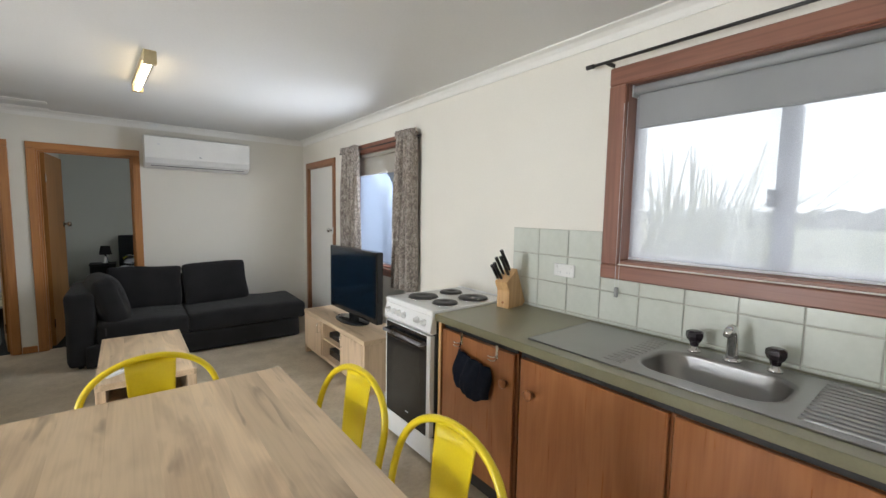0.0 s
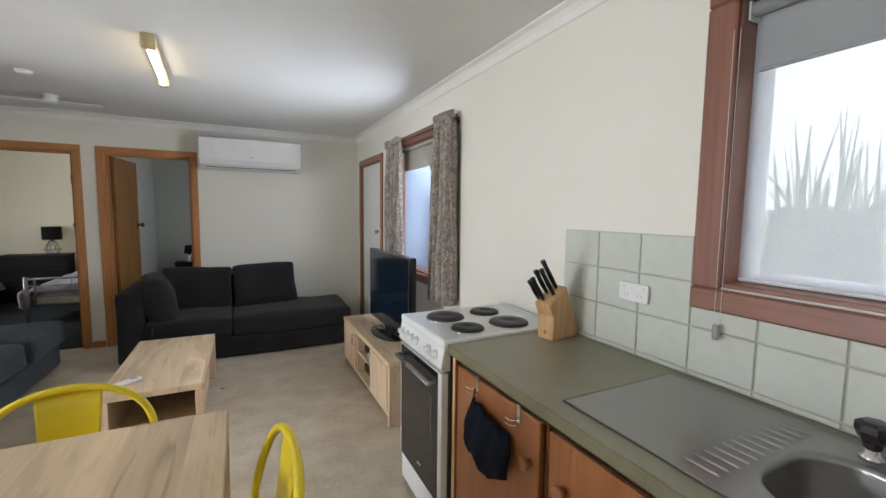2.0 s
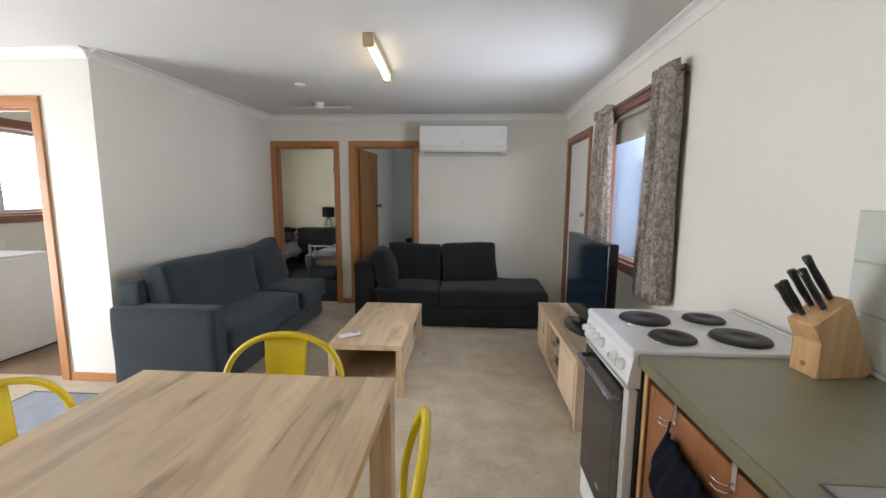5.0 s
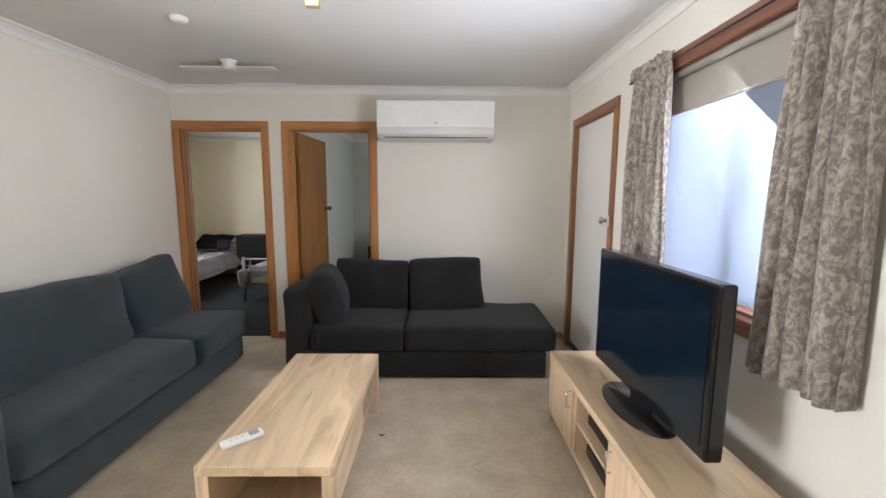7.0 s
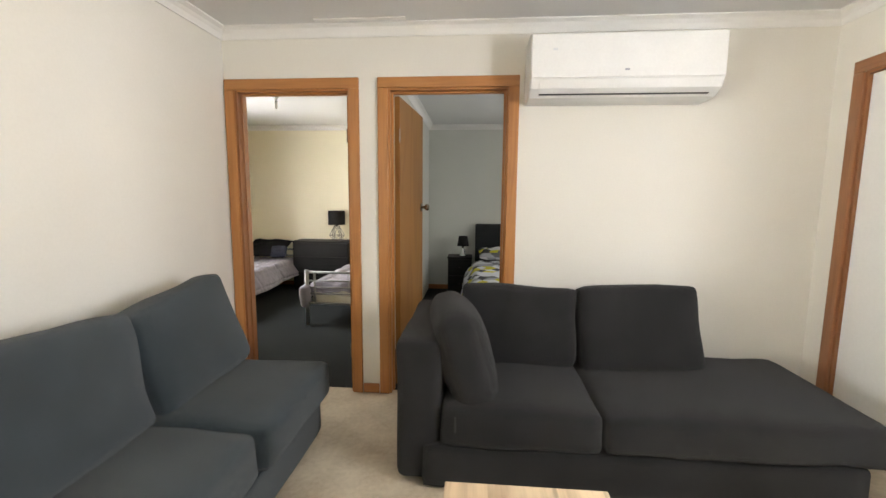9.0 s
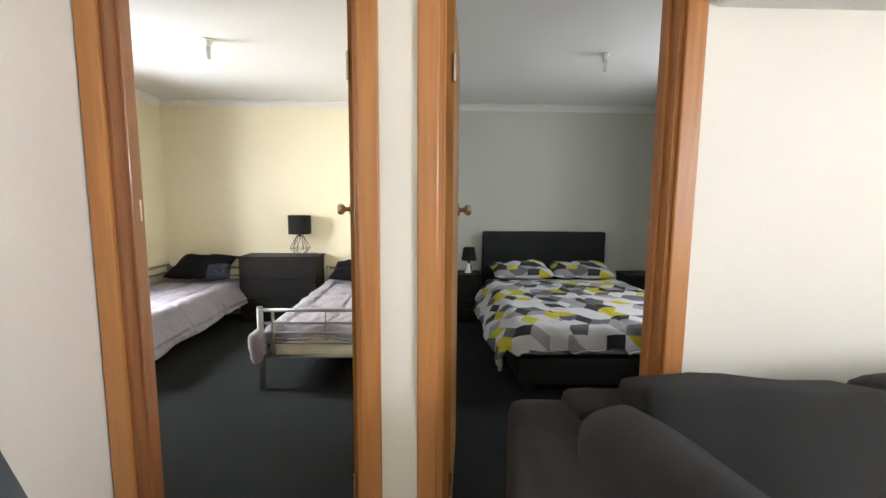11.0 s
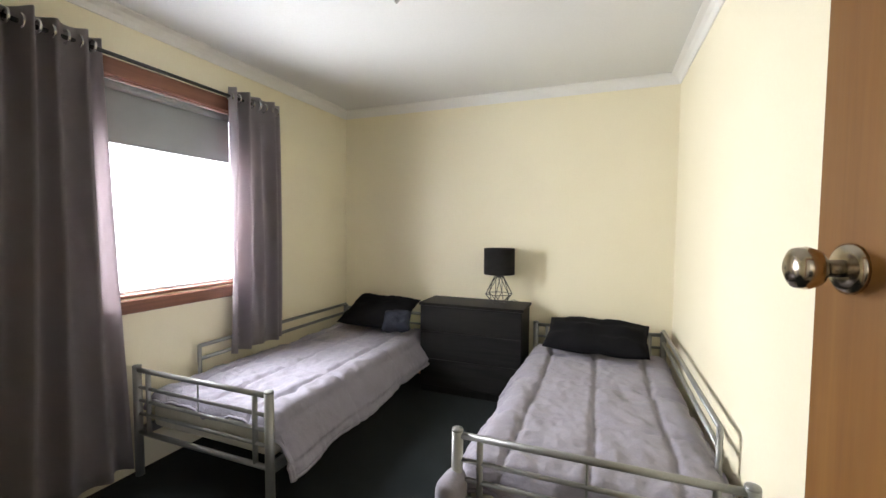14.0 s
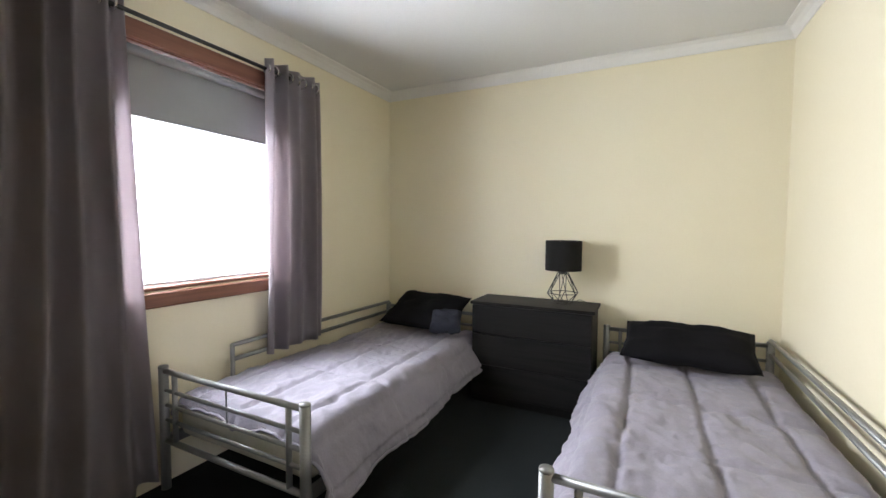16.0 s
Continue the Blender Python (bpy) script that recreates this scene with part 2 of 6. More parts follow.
def block_print(name, colours):
    """Printed cotton with tumbling blocks, each rhomb in one of the colours."""
    m = bpy.data.materials.new(name)
    m.use_nodes = True
    tree, link = m.node_tree.nodes, m.node_tree.links.new
    bsdf = tree["Principled BSDF"]

    def calc(kind, a, b=None, c=None):
        node = tree.new("ShaderNodeMath")
        node.operation = kind
        for k, v in enumerate((a, b, c)):
            if v is None:
                continue
            if isinstance(v, (int, float)):
                node.inputs[k].default_value = v
            else:
                link(v, node.inputs[k])
        return node.outputs[0]

    coord, split = tree.new("ShaderNodeTexCoord"), tree.new("ShaderNodeSeparateXYZ")
    link(coord.outputs["Object"], split.inputs[0])
    x, y, z = split.outputs
    # tumbling blocks: hexagons cut into three rhombs, each in a colour of its own
    size = 0.125
    flat_y = calc("ADD", y, z)
    q = calc("MULTIPLY", calc("MULTIPLY_ADD", z, 0.6, x), 0.6667 / size)
    r = calc("ADD", calc("MULTIPLY", q, -0.5), calc("MULTIPLY", flat_y, 0.5774 / size))
    t = calc("MULTIPLY", calc("ADD", q, r), -1.0)
    whole = [calc("ROUND", v) for v in (q, r, t)]
    off = [calc("ABSOLUTE", calc("SUBTRACT", v, w)) for v, w in zip((q, r, t), whole)]
    first = calc("MULTIPLY", calc("GREATER_THAN", off[0], off[1]), calc("GREATER_THAN", off[0], off[2]))
    second = calc("MULTIPLY", calc("SUBTRACT", 1.0, first), calc("GREATER_THAN", off[1], off[2]))

    def pick(flag, a, b):
        return calc("ADD", calc("MULTIPLY", flag, a), calc("MULTIPLY", calc("SUBTRACT", 1.0, flag), b))

    cell_q = pick(first, calc("MULTIPLY", calc("ADD", whole[1], whole[2]), -1.0), whole[0])
    cell_r = pick(second, calc("MULTIPLY", calc("ADD", whole[0], whole[2]), -1.0), whole[1])
    dq, dr = calc("SUBTRACT", q, cell_q), calc("SUBTRACT", r, cell_r)
    dt = calc("MULTIPLY", calc("ADD", dq, dr), -1.0)
    face_q = calc("MULTIPLY", calc("GREATER_THAN", dq, dr), calc("GREATER_THAN", dq, dt))
    face_r = calc("MULTIPLY", calc("SUBTRACT", 1.0, face_q), calc("GREATER_THAN", dr, dt))
    pair = tree.new("ShaderNodeCombineXYZ")
    link(cell_q, pair.inputs[0])
    link(cell_r, pair.inputs[1])
    link(calc("MULTIPLY_ADD", face_r, 2.0, face_q), pair.inputs[2])
    chance = tree.new("ShaderNodeTexWhiteNoise")
    link(pair.outputs[0], chance.inputs["Vector"])
    ramp = tree.new("ShaderNodeValToRGB")
    ramp.color_ramp.interpolation = "CONSTANT"
    ramp.color_ramp.elements[1].position = colours[1][0]
    for k, (at, colour) in enumerate(colours):
        stop = ramp.color_ramp.elements[k] if k < 2 else ramp.color_ramp.elements.new(at)
        stop.position, stop.color = at, (*colour, 1)
    link(chance.outputs["Value"], ramp.inputs["Fac"])
    link(ramp.outputs["Color"], bsdf.inputs["Base Color"])
    bsdf.inputs["Roughness"].default_value = 0.85
    weave, relief = tree.new("ShaderNodeTexNoise"), tree.new("ShaderNodeBump")
    weave.inputs["Scale"].default_value = 60
    link(coord.outputs["Object"], weave.inputs["Vector"])
    relief.inputs["Strength"].default_value, relief.inputs["Distance"].default_value = 0.3, 0.004
    link(weave.outputs["Fac"], relief.inputs["Height"])
    link(relief.outputs["Normal"], bsdf.inputs["Normal"])
    return m


PAINT = surface("cream_wall_paint", (0.715, 0.69, 0.62), (0.775, 0.75, 0.68), 0.62, 1.2, 90, 0.06, bump_scale=220)
PAINT_WARM = surface("pale_yellow_wall_paint", (0.825, 0.76, 0.565), (0.87, 0.81, 0.62), 0.6, 1.2, 90, 0.06, bump_scale=220)
PAINT_COOL = surface("pale_grey_wall_paint", (0.59, 0.60, 0.545), (0.64, 0.65, 0.595), 0.6, 1.2, 90, 0.06, bump_scale=220)
CEILING = surface("white_ceiling_paint", (0.66, 0.66, 0.645), (0.73, 0.73, 0.715), 0.75, 0.9, 70, 0.05, bump_scale=160)
CORNICE = surface("white_plaster", (0.76, 0.75, 0.71), (0.82, 0.81, 0.78), 0.6, 3, 80, 0.04)
VINYL = surface("mottled_beige_vinyl", (0.455, 0.38, 0.275), (0.61, 0.53, 0.405), 0.40, 5.5, 38, 0.05, rough_var=0.1, spread=(0.38, 0.63))
CARPET = surface("charcoal_carpet", (0.006, 0.009, 0.010), (0.015, 0.019, 0.020), 0.98, 3, 260, 0.7, bump_scale=420, sheen=0.04, spec=0.12)
BROWN_VINYL = surface("brown_laundry_vinyl", (0.20, 0.13, 0.08), (0.30, 0.21, 0.13), 0.5, 5, 60, 0.05)
PINE = timber("varnished_pine", (0.352, 0.139, 0.040), (0.462, 0.201, 0.063), "z", 0.40, coat=0.1, rings=12)
PINE_X = timber("varnished_pine_head", (0.352, 0.139, 0.040), (0.462, 0.201, 0.063), "x", 0.40, coat=0.1, rings=12)
PINE_Y = timber("varnished_pine_side", (0.352, 0.139, 0.040), (0.462, 0.201, 0.063), "y", 0.40, coat=0.1, rings=12)
DOOR_VENEER = timber("maple_door_veneer", (0.205, 0.088, 0.020), (0.285, 0.132, 0.034), "z", 0.45, coat=0.0, rings=5, spec=0.25)
REDWOOD = timber("red_brown_stained_timber", (0.165, 0.068, 0.044), (0.255, 0.110, 0.070), "y", 0.42, rings=24)
REDWOOD_Z = timber("red_brown_stained_upright", (0.165, 0.068, 0.044), (0.255, 0.110, 0.070), "z", 0.42, rings=24)
PLY = timber("varnished_ply_cabinet", (0.25, 0.088, 0.028), (0.36, 0.142, 0.052), "z", 0.30, coat=0.2, rings=6)
OAK_Y = timber("sonoma_oak_long", (0.46, 0.33, 0.21), (0.71, 0.54, 0.355), "y", 0.46, plank=0.125, rings=5.0, length=1.1, turns=17.0, pore=0.38, crack=0.55)
OAK_Z = timber("sonoma_oak_upright", (0.47, 0.33, 0.215), (0.70, 0.53, 0.36), "z", 0.48, rings=10, crack=0.5)
OAK_X = timber("sonoma_oak_cross", (0.47, 0.33, 0.215), (0.70, 0.53, 0.36), "x", 0.48, rings=10, crack=0.5)
OLIVE = surface("olive_laminate", (0.225, 0.214, 0.142), (0.285, 0.272, 0.19), 0.34, 9, 160, 0.04)
TILE = surface("pale_sage_glazed_tile", (0.53, 0.56, 0.50), (0.60, 0.625, 0.565), 0.14, 5, 40, 0.02)
GROUT = surface("grey_grout", (0.42, 0.42, 0.36), (0.50, 0.49, 0.43), 0.9, 20, 120, 0.2)
STEEL = surface("brushed_stainless_steel", (0.34, 0.335, 0.325), (0.38, 0.375, 0.365), 0.30, 8, 140, 0.010, metal=1.0, stretch=(1, 0.4, 1), rough_var=0.04)
CHROME = surface("polished_chrome", (0.66, 0.66, 0.67), (0.76, 0.76, 0.77), 0.09, 8, 60, 0.0, metal=1.0, rough_var=0.04)
BRASS = surface("antique_nickel", (0.42, 0.36, 0.28), (0.58, 0.52, 0.43), 0.2, 8, 60, 0.0, metal=1.0)
SMOKED = surface("dark_smoked_plastic", (0.012, 0.009, 0.011), (0.03, 0.022, 0.026), 0.12, 9, 60, 0.0)
ENAMEL = surface("white_enamel", (0.74, 0.75, 0.75), (0.80, 0.81, 0.81), 0.2, 4, 60, 0.02, coat=0.2)
PLASTIC_WHITE = surface("white_plastic", (0.72, 0.72, 0.70), (0.79, 0.79, 0.77), 0.34, 5, 80, 0.02)
IRON = surface("black_cast_iron", (0.010, 0.010, 0.010), (0.026, 0.025, 0.024), 0.5, 20, 140, 0.15)
OVEN_GLASS = surface("black_oven_glass", (0.010, 0.010, 0.011), (0.016, 0.016, 0.018), 0.08, 5, 60, 0.0, rough_var=0.04)
SCREEN = surface("dark_glossy_screen", (0.004, 0.011, 0.021), (0.006, 0.016, 0.030), 0.12, 3, 60, 0.0, rough_var=0.04)
GLOSS_BLACK = surface("gloss_black_plastic", (0.008, 0.008, 0.009), (0.016, 0.016, 0.018), 0.15, 6, 60, 0.0)
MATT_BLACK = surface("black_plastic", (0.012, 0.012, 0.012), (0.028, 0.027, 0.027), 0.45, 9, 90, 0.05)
BLACK_BROWN = timber("black_brown_wood_foil", (0.005, 0.005, 0.0055), (0.013, 0.0125, 0.0125), "x", 0.5, rings=14, spec=0.22)
FABRIC = surface("charcoal_woven_upholstery", (0.0105, 0.0105, 0.011), (0.023, 0.0228, 0.0235), 0.95, 5, 420, 0.8, bump_scale=900, sheen=0.1, spec=0.2)
FABRIC_SLATE = surface("slate_woven_upholstery", (0.016, 0.0255, 0.031), (0.036, 0.051, 0.060), 0.95, 5, 420, 0.8, bump_scale=900, sheen=0.2, spec=0.22)
# darker pine for the entry frame and for shade painted on a bedroom lining
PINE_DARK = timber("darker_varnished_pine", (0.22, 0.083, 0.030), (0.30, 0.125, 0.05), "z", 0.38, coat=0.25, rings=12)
PINE_DARK_Y = timber("darker_varnished_pine_head", (0.22, 0.083, 0.030), (0.30, 0.125, 0.05), "y", 0.38, coat=0.25, rings=12)
YELLOW = surface("yellow_powder_coat", (0.72, 0.55, 0.008), (0.82, 0.64, 0.014), 0.32, 7, 160, 0.05, coat=0.2)
SILVER = surface("silver_painted_steel", (0.25, 0.255, 0.25), (0.33, 0.335, 0.33), 0.35, 9, 140, 0.05, metal=0.6)
DUVET = surface("pale_lilac_grey_cotton", (0.225, 0.21, 0.255), (0.30, 0.282, 0.335), 0.85, 4, 160, 0.9, bump_scale=38, sheen=0.15)
LINING = surface("off_white_mattress_cloth", (0.50, 0.48, 0.40), (0.62, 0.60, 0.52), 0.9, 7, 160, 0.3)
PILLOW = surface("black_cotton_pillowcase", (0.004, 0.004, 0.005), (0.010, 0.010, 0.012), 0.9, 6, 200, 0.4, bump_scale=40, spec=0.12)
SLATE = surface("slate_blue_cotton", (0.022, 0.025, 0.038), (0.045, 0.05, 0.07), 0.85, 6, 200, 0.4, spec=0.2)
CURTAIN_GREY = surface("grey_mauve_curtain_cloth", (0.20, 0.185, 0.205), (0.285, 0.265, 0.285), 0.8, 4, 220, 0.25, sheen=0.2)
CURTAIN_NAVY = surface("navy_black_curtain_cloth", (0.006, 0.008, 0.014), (0.014, 0.018, 0.028), 0.8, 4, 220, 0.25, sheen=0.1, spec=0.2)
BROCADE = brocade("beige_brocade", (0.29, 0.250, 0.215), (0.44, 0.395, 0.345), (0.175, 0.145, 0.128))
BLIND = surface("grey_blockout_fabric", (0.27, 0.28, 0.285), (0.33, 0.34, 0.345), 0.75, 4, 400, 0.1)
BLIND_TAN = surface("taupe_blockout_fabric", (0.30, 0.28, 0.24), (0.36, 0.34, 0.30), 0.75, 4, 400, 0.1)
SHEER = sheer("white_screen_fabric", (0.66, 0.68, 0.72), 0.58, 300)
SHEER_GREY = sheer("blue_grey_screen_fabric", (0.22, 0.25, 0.30), 0.085, 300)
SHEER_PALE = sheer("pale_grey_screen_fabric", (0.70, 0.73, 0.77), 0.14, 300)
ALU = surface("white_aluminium", (0.60, 0.62, 0.64), (0.68, 0.70, 0.72), 0.4, 6, 80, 0.02)
ALU_GREY = surface("grey_aluminium", (0.30, 0.32, 0.36), (0.38, 0.40, 0.44), 0.4, 6, 80, 0.02, metal=0.3)
GLASS = pane_glass("window_glass")
SMOKE_CLEAR = surface("clear_grey_plastic", (0.30, 0.31, 0.30), (0.38, 0.39, 0.38), 0.2, 9, 60, 0.0)
BLOCK_WOOD = timber("light_rubberwood", (0.50, 0.29, 0.12), (0.64, 0.40, 0.19), "z", 0.45, rings=18)
DARK_STEEL = surface("black_painted_rod", (0.012, 0.011, 0.011), (0.03, 0.027, 0.026), 0.4, 9, 100, 0.05)
TOWEL = surface("navy_terry_cloth", (0.008, 0.010, 0.018), (0.022, 0.027, 0.042), 0.98, 9, 380, 0.9, bump_scale=300, spec=0.15)
RUG = surface("slate_grey_rug", (0.22, 0.24, 0.28), (0.33, 0.35, 0.39), 0.95, 9, 200, 0.8, bump_scale=200)
RUG_EDGE = surface("dark_rug_binding", (0.03, 0.035, 0.05), (0.06, 0.07, 0.09), 0.9, 9, 200, 0.4)
GRASS = surface("pasture_grass", (0.16, 0.20, 0.10), (0.25, 0.29, 0.15), 0.9, 0.6, 14, 0.4)
LEAF = surface("flax_leaf", (0.38, 0.42, 0.28), (0.74, 0.75, 0.62), 0.45, 3, 40, 0.1, stretch=(8, 8, 1))
HEDGE = surface("dark_hedge_foliage", (0.03, 0.045, 0.02), (0.07, 0.09, 0.04), 0.9, 1.5, 14, 0.5)
CLADDING = surface("white_weatherboard", (0.62, 0.61, 0.58), (0.70, 0.69, 0.66), 0.6, 2, 60, 0.05)
TUBE_GLOW = glow("warm_fluorescent_tube", (1.0, 0.86, 0.62), 12.0)
CREAM_PLASTIC = surface("aged_cream_plastic", (0.40, 0.32, 0.17), (0.50, 0.41, 0.24), 0.5, 9, 80, 0.03)
HANDLE_BLACK = surface("black_knife_handle", (0.008, 0.008, 0.008), (0.02, 0.02, 0.02), 0.3, 14, 90, 0.03)
SHADE_BLACK = surface("black_lampshade_cloth", (0.010, 0.010, 0.010), (0.022, 0.021, 0.021), 0.9, 12, 300, 0.3, spec=0.2)
LEATHER = surface("charcoal_faux_leather", (0.007, 0.009, 0.011), (0.014, 0.017, 0.019), 0.5, 9, 200, 0.3, spec=0.3)
GEO = block_print("block_print_cotton", [(0.0, (0.62, 0.63, 0.66)), (0.40, (0.32, 0.33, 0.35)), (0.60, (0.12, 0.125, 0.135)), (0.74, (0.022, 0.022, 0.026)), (0.88, (0.54, 0.48, 0.03))])
translucent(CURTAIN_GREY, (0.64, 0.57, 0.58), 0.42)
translucent(BROCADE, (0.40, 0.34, 0.28), 0.12)


# ---- mesh tools ----
def box(bm, x0, x1, y0, y1, z0, z1, bevel=0.0, segments=1):
    made = bmesh.ops.create_cube(bm, size=1.0)["verts"]
    for v in made:
        v.co = Vector(((x0 + x1) / 2 + v.co.x * (x1 - x0), (y0 + y1) / 2 + v.co.y * (y1 - y0), (z0 + z1) / 2 + v.co.z * (z1 - z0)))
    if bevel:
        edges = list({e for v in made for e in v.link_edges})
        bmesh.ops.bevel(bm, geom=edges, offset=bevel, segments=segments, affect="EDGES", profile=0.5)
    return bm


def slab(x0, x1, y0, y1, z0, z1, bevel=0.0, segments=1):
    return box(bmesh.new(), x0, x1, y0, y1, z0, z1, bevel, segments)


def tube(bm, points, radius, sides=8, closed=False):
    """A round bar along a line of points; radius may differ from point to point."""
    pts = [Vector(p) for p in points]
    radii = radius if isinstance(radius, (list, tuple)) else [radius] * len(pts)
    rings, up = [], None
    for k, p in enumerate(pts):
        a = pts[k - 1] if (k or closed) else p
        b = pts[(k + 1) % len(pts)] if (k < len(pts) - 1 or closed) else p
        way = (b - a).normalized()
        if up is None:
            up = way.orthogonal().normalized()
        up = (up - way * up.dot(way)).normalized()
        side = way.cross(up)
        rings.append([bm.verts.new(p + (up * math.cos(t) + side * math.sin(t)) * radii[k])
                      for t in (2 * math.pi * j / sides for j in range(sides))])
    pairs = list(zip(rings, rings[1:])) + ([(rings[-1], rings[0])] if closed else [])
    for r0, r1 in pairs:
        for j in range(sides):
            bm.faces.new((r0[j], r0[(j + 1) % sides], r1[(j + 1) % sides], r1[j]))
    if not closed:
        bm.faces.new(list(reversed(rings[0])))
        bm.faces.new(rings[-1])
    return bm


def lathe(bm, profile, m=None, sides=24):
    """Turns a profile of (radius, height) round the z axis; m places it."""
    m = m or Matrix()
    rings = [[bm.verts.new(m @ Vector((r * math.cos(t), r * math.sin(t), h))) for t in (2 * math.pi * j / sides for j in range(sides))]
             for r, h in profile]
    for r0, r1 in zip(rings, rings[1:]):
        for j in range(sides):
            bm.faces.new((r0[j], r0[(j + 1) % sides], r1[(j + 1) % sides], r1[j]))
    bm.faces.new(list(reversed(rings[0])))
    bm.faces.new(rings[-1])
    return bm


def cushion(bm, size, m=None, radius=0.05, puff=(0, 0, 0), wobble=0.004, cuts=11, seed=0.0):
    """A soft padded block: rounded edges, bulging faces and slight unevenness."""
    made = bmesh.ops.create_grid(bm, x_segments=1, y_segments=1, size=0.5)["verts"]
    bmesh.ops.delete(bm, geom=made, context="VERTS")
    m = m or Matrix()
    half = [s / 2 for s in size]
    n = cuts
    line = [math.sin(math.pi / 2 * (2 * k / n - 1)) for k in range(n + 1)]
    seen = {}

    def vert(u, v, w):
        key = (round(u, 4), round(v, 4), round(w, 4))
        if key not in seen:
            p = Vector((u * half[0], v * half[1], w * half[2]))
            inner = Vector([max(-(h - radius), min(h - radius, c)) for c, h in zip(p, half)])
            off = p - inner
            if off.length > 1e-6:
                p = inner + off.normalized() * radius
            p.x += puff[0] * u * (1 - v * v) * (1 - w * w)
            p.y += puff[1] * v * (1 - u * u) * (1 - w * w)
            p.z += puff[2] * w * (1 - u * u) * (1 - v * v)
            p += noise.noise_vector(p * 4.0 + Vector((seed, seed * 1.7, 3.1))) * wobble * 2
            seen[key] = bm.verts.new(m @ p)
        return seen[key]

    for a in range(n):
        for b in range(n):
            p, q, r, s = line[a], line[a + 1], line[b], line[b + 1]
            for w, flip in ((-1, True), (1, False)):
                for f in (((p, r, w), (q, r, w), (q, s, w), (p, s, w)), ((w, p, r), (w, q, r), (w, q, s), (w, p, s)),
                          ((r, w, p), (r, w, q), (s, w, q), (s, w, p))):
                    bm.faces.new([vert(*c) for c in (reversed(f) if flip else f)])
    return bm


def sheet(rows, thickness=0.0):
    """A skin over a grid of points, with thickness where given."""
    bm = bmesh.new()
    grid = [[bm.verts.new(p) for p in row] for row in rows]
    for r0, r1 in zip(grid, grid[1:]):
        for a, b, c, d in zip(r0, r0[1:], r1[1:], r1):
            bm.faces.new((a, b, c, d))
    if thickness:
        bmesh.ops.recalc_face_normals(bm, faces=bm.faces)
        bm.normal_update()
        under = [[bm.verts.new(v.co - v.normal * thickness) for v in row] for row in grid]
        for r0, r1 in zip(under, under[1:]):
            for a, b, c, d in zip(r0, r0[1:], r1[1:], r1):
                bm.faces.new((d, c, b, a))
        rim = [[(g[0], u[0]) for g, u in zip(grid, under)], [(g[-1], u[-1]) for g, u in zip(grid, under)], list(zip(grid[0], under[0])), list(zip(grid[-1], under[-1]))]
        for line in rim:
            for (a, b), (c, d) in zip(line, line[1:]):
                bm.faces.new((a, b, d, c))
    return bm


def part(name, bm, material, parent=None, label="", smooth=False):
    """Links a bmesh as one mesh object, under a thing or a part."""
    bmesh.ops.recalc_face_normals(bm, faces=bm.faces)
    mesh = bpy.data.meshes.new(name)
    bm.to_mesh(mesh)
    bm.free()
    for m in (material if isinstance(material, list) else [material]):
        mesh.materials.append(m)
    if smooth:
        mesh.polygons.foreach_set("use_smooth", [True] * len(mesh.polygons))
    ob = new(name, mesh)
    if parent:
        ob.parent = parent
    if label:
        tagged(ob, label)
    return ob


def thing(name, place, label, category, turn=0, group="", kind=""):
    ob = new(name)
    ob.empty_display_size = 0.1
    ob.matrix_basis = pose(*place, 0, 0, turn)
    return tagged(ob, label, category, group, kind)


def structure(name, bm, material, label, category, smooth=False):
    return tagged(part(name, bm, material, smooth=smooth), label, category, kind="structure")


# ---- rooms ----
TOP = 2.40
WEST, EAST, NORTH, SOUTH = -5.65, 0.0, 3.39, -7.0


def wall(name, axis, near, far, start, end, openings, label, paints, pick=None):
    """A wall along an axis between two planes, from start to end, with openings (from, to, sill, head)."""
    bm = bmesh.new()

    def block(a, b, z0, z1):
        if b - a > 1e-4 and z1 - z0 > 1e-4:
            box(bm, *((near, far, a, b) if axis == "y" else (a, b, near, far)), z0, z1)

    at = start
    for a, b, sill, head in sorted(openings):
        block(at, a, 0, TOP)
        block(a, b, 0, sill)
        block(a, b, head, TOP)
        at = b
    block(at, end, 0, TOP)
    bmesh.ops.remove_doubles(bm, verts=bm.verts, dist=1e-5)
    if pick:
        for f in bm.faces:
            f.material_index = pick(f.calc_center_median())
    return structure(name, bm, paints, label, "wall")


DOOR_A, DOOR_B = (-3.652, -2.880), (-2.640, -1.870)
wall("wall_east_living", "y", 0, 0.2, SOUTH, 0.055, [(-5.87, -4.578, 1.225, 2.12), (-2.70, -1.60, 0.935, 2.07), (-1.02, -0.20, 0, 2.03)],
     "cream painted outer wall with windows and an entry door", [PAINT, CLADDING], lambda c: 1 if c.x > 0.19 else 0)
wall("wall_east_bedroom", "y", 0, 0.2, 0.055, NORTH, [(1.05, 2.13, 0.93, 2.07)],
     "pale grey painted outer wall of the double bedroom", [PAINT_COOL, CLADDING], lambda c: 1 if c.x > 0.19 else 0)
wall("wall_north_living", "x", 0, 0.11, WEST, EAST, [(*DOOR_A, 0, 2.03), (*DOOR_B, 0, 2.03)],
     "cream painted plaster wall with two bedroom doorways", [PAINT, PAINT_WARM, PAINT_COOL],
     lambda c: 0 if c.y < 0.1 else (1 if c.x < -2.8 else 2))
sofa_wall = wall("wall_living_west", "y", -3.83, -3.72, -2.40, 0, [], "cream painted plaster wall behind a sofa", [PAINT])
for v in sofa_wall.data.vertices:
    v.co.x += 0.036 * v.co.y  # this wall runs out of square
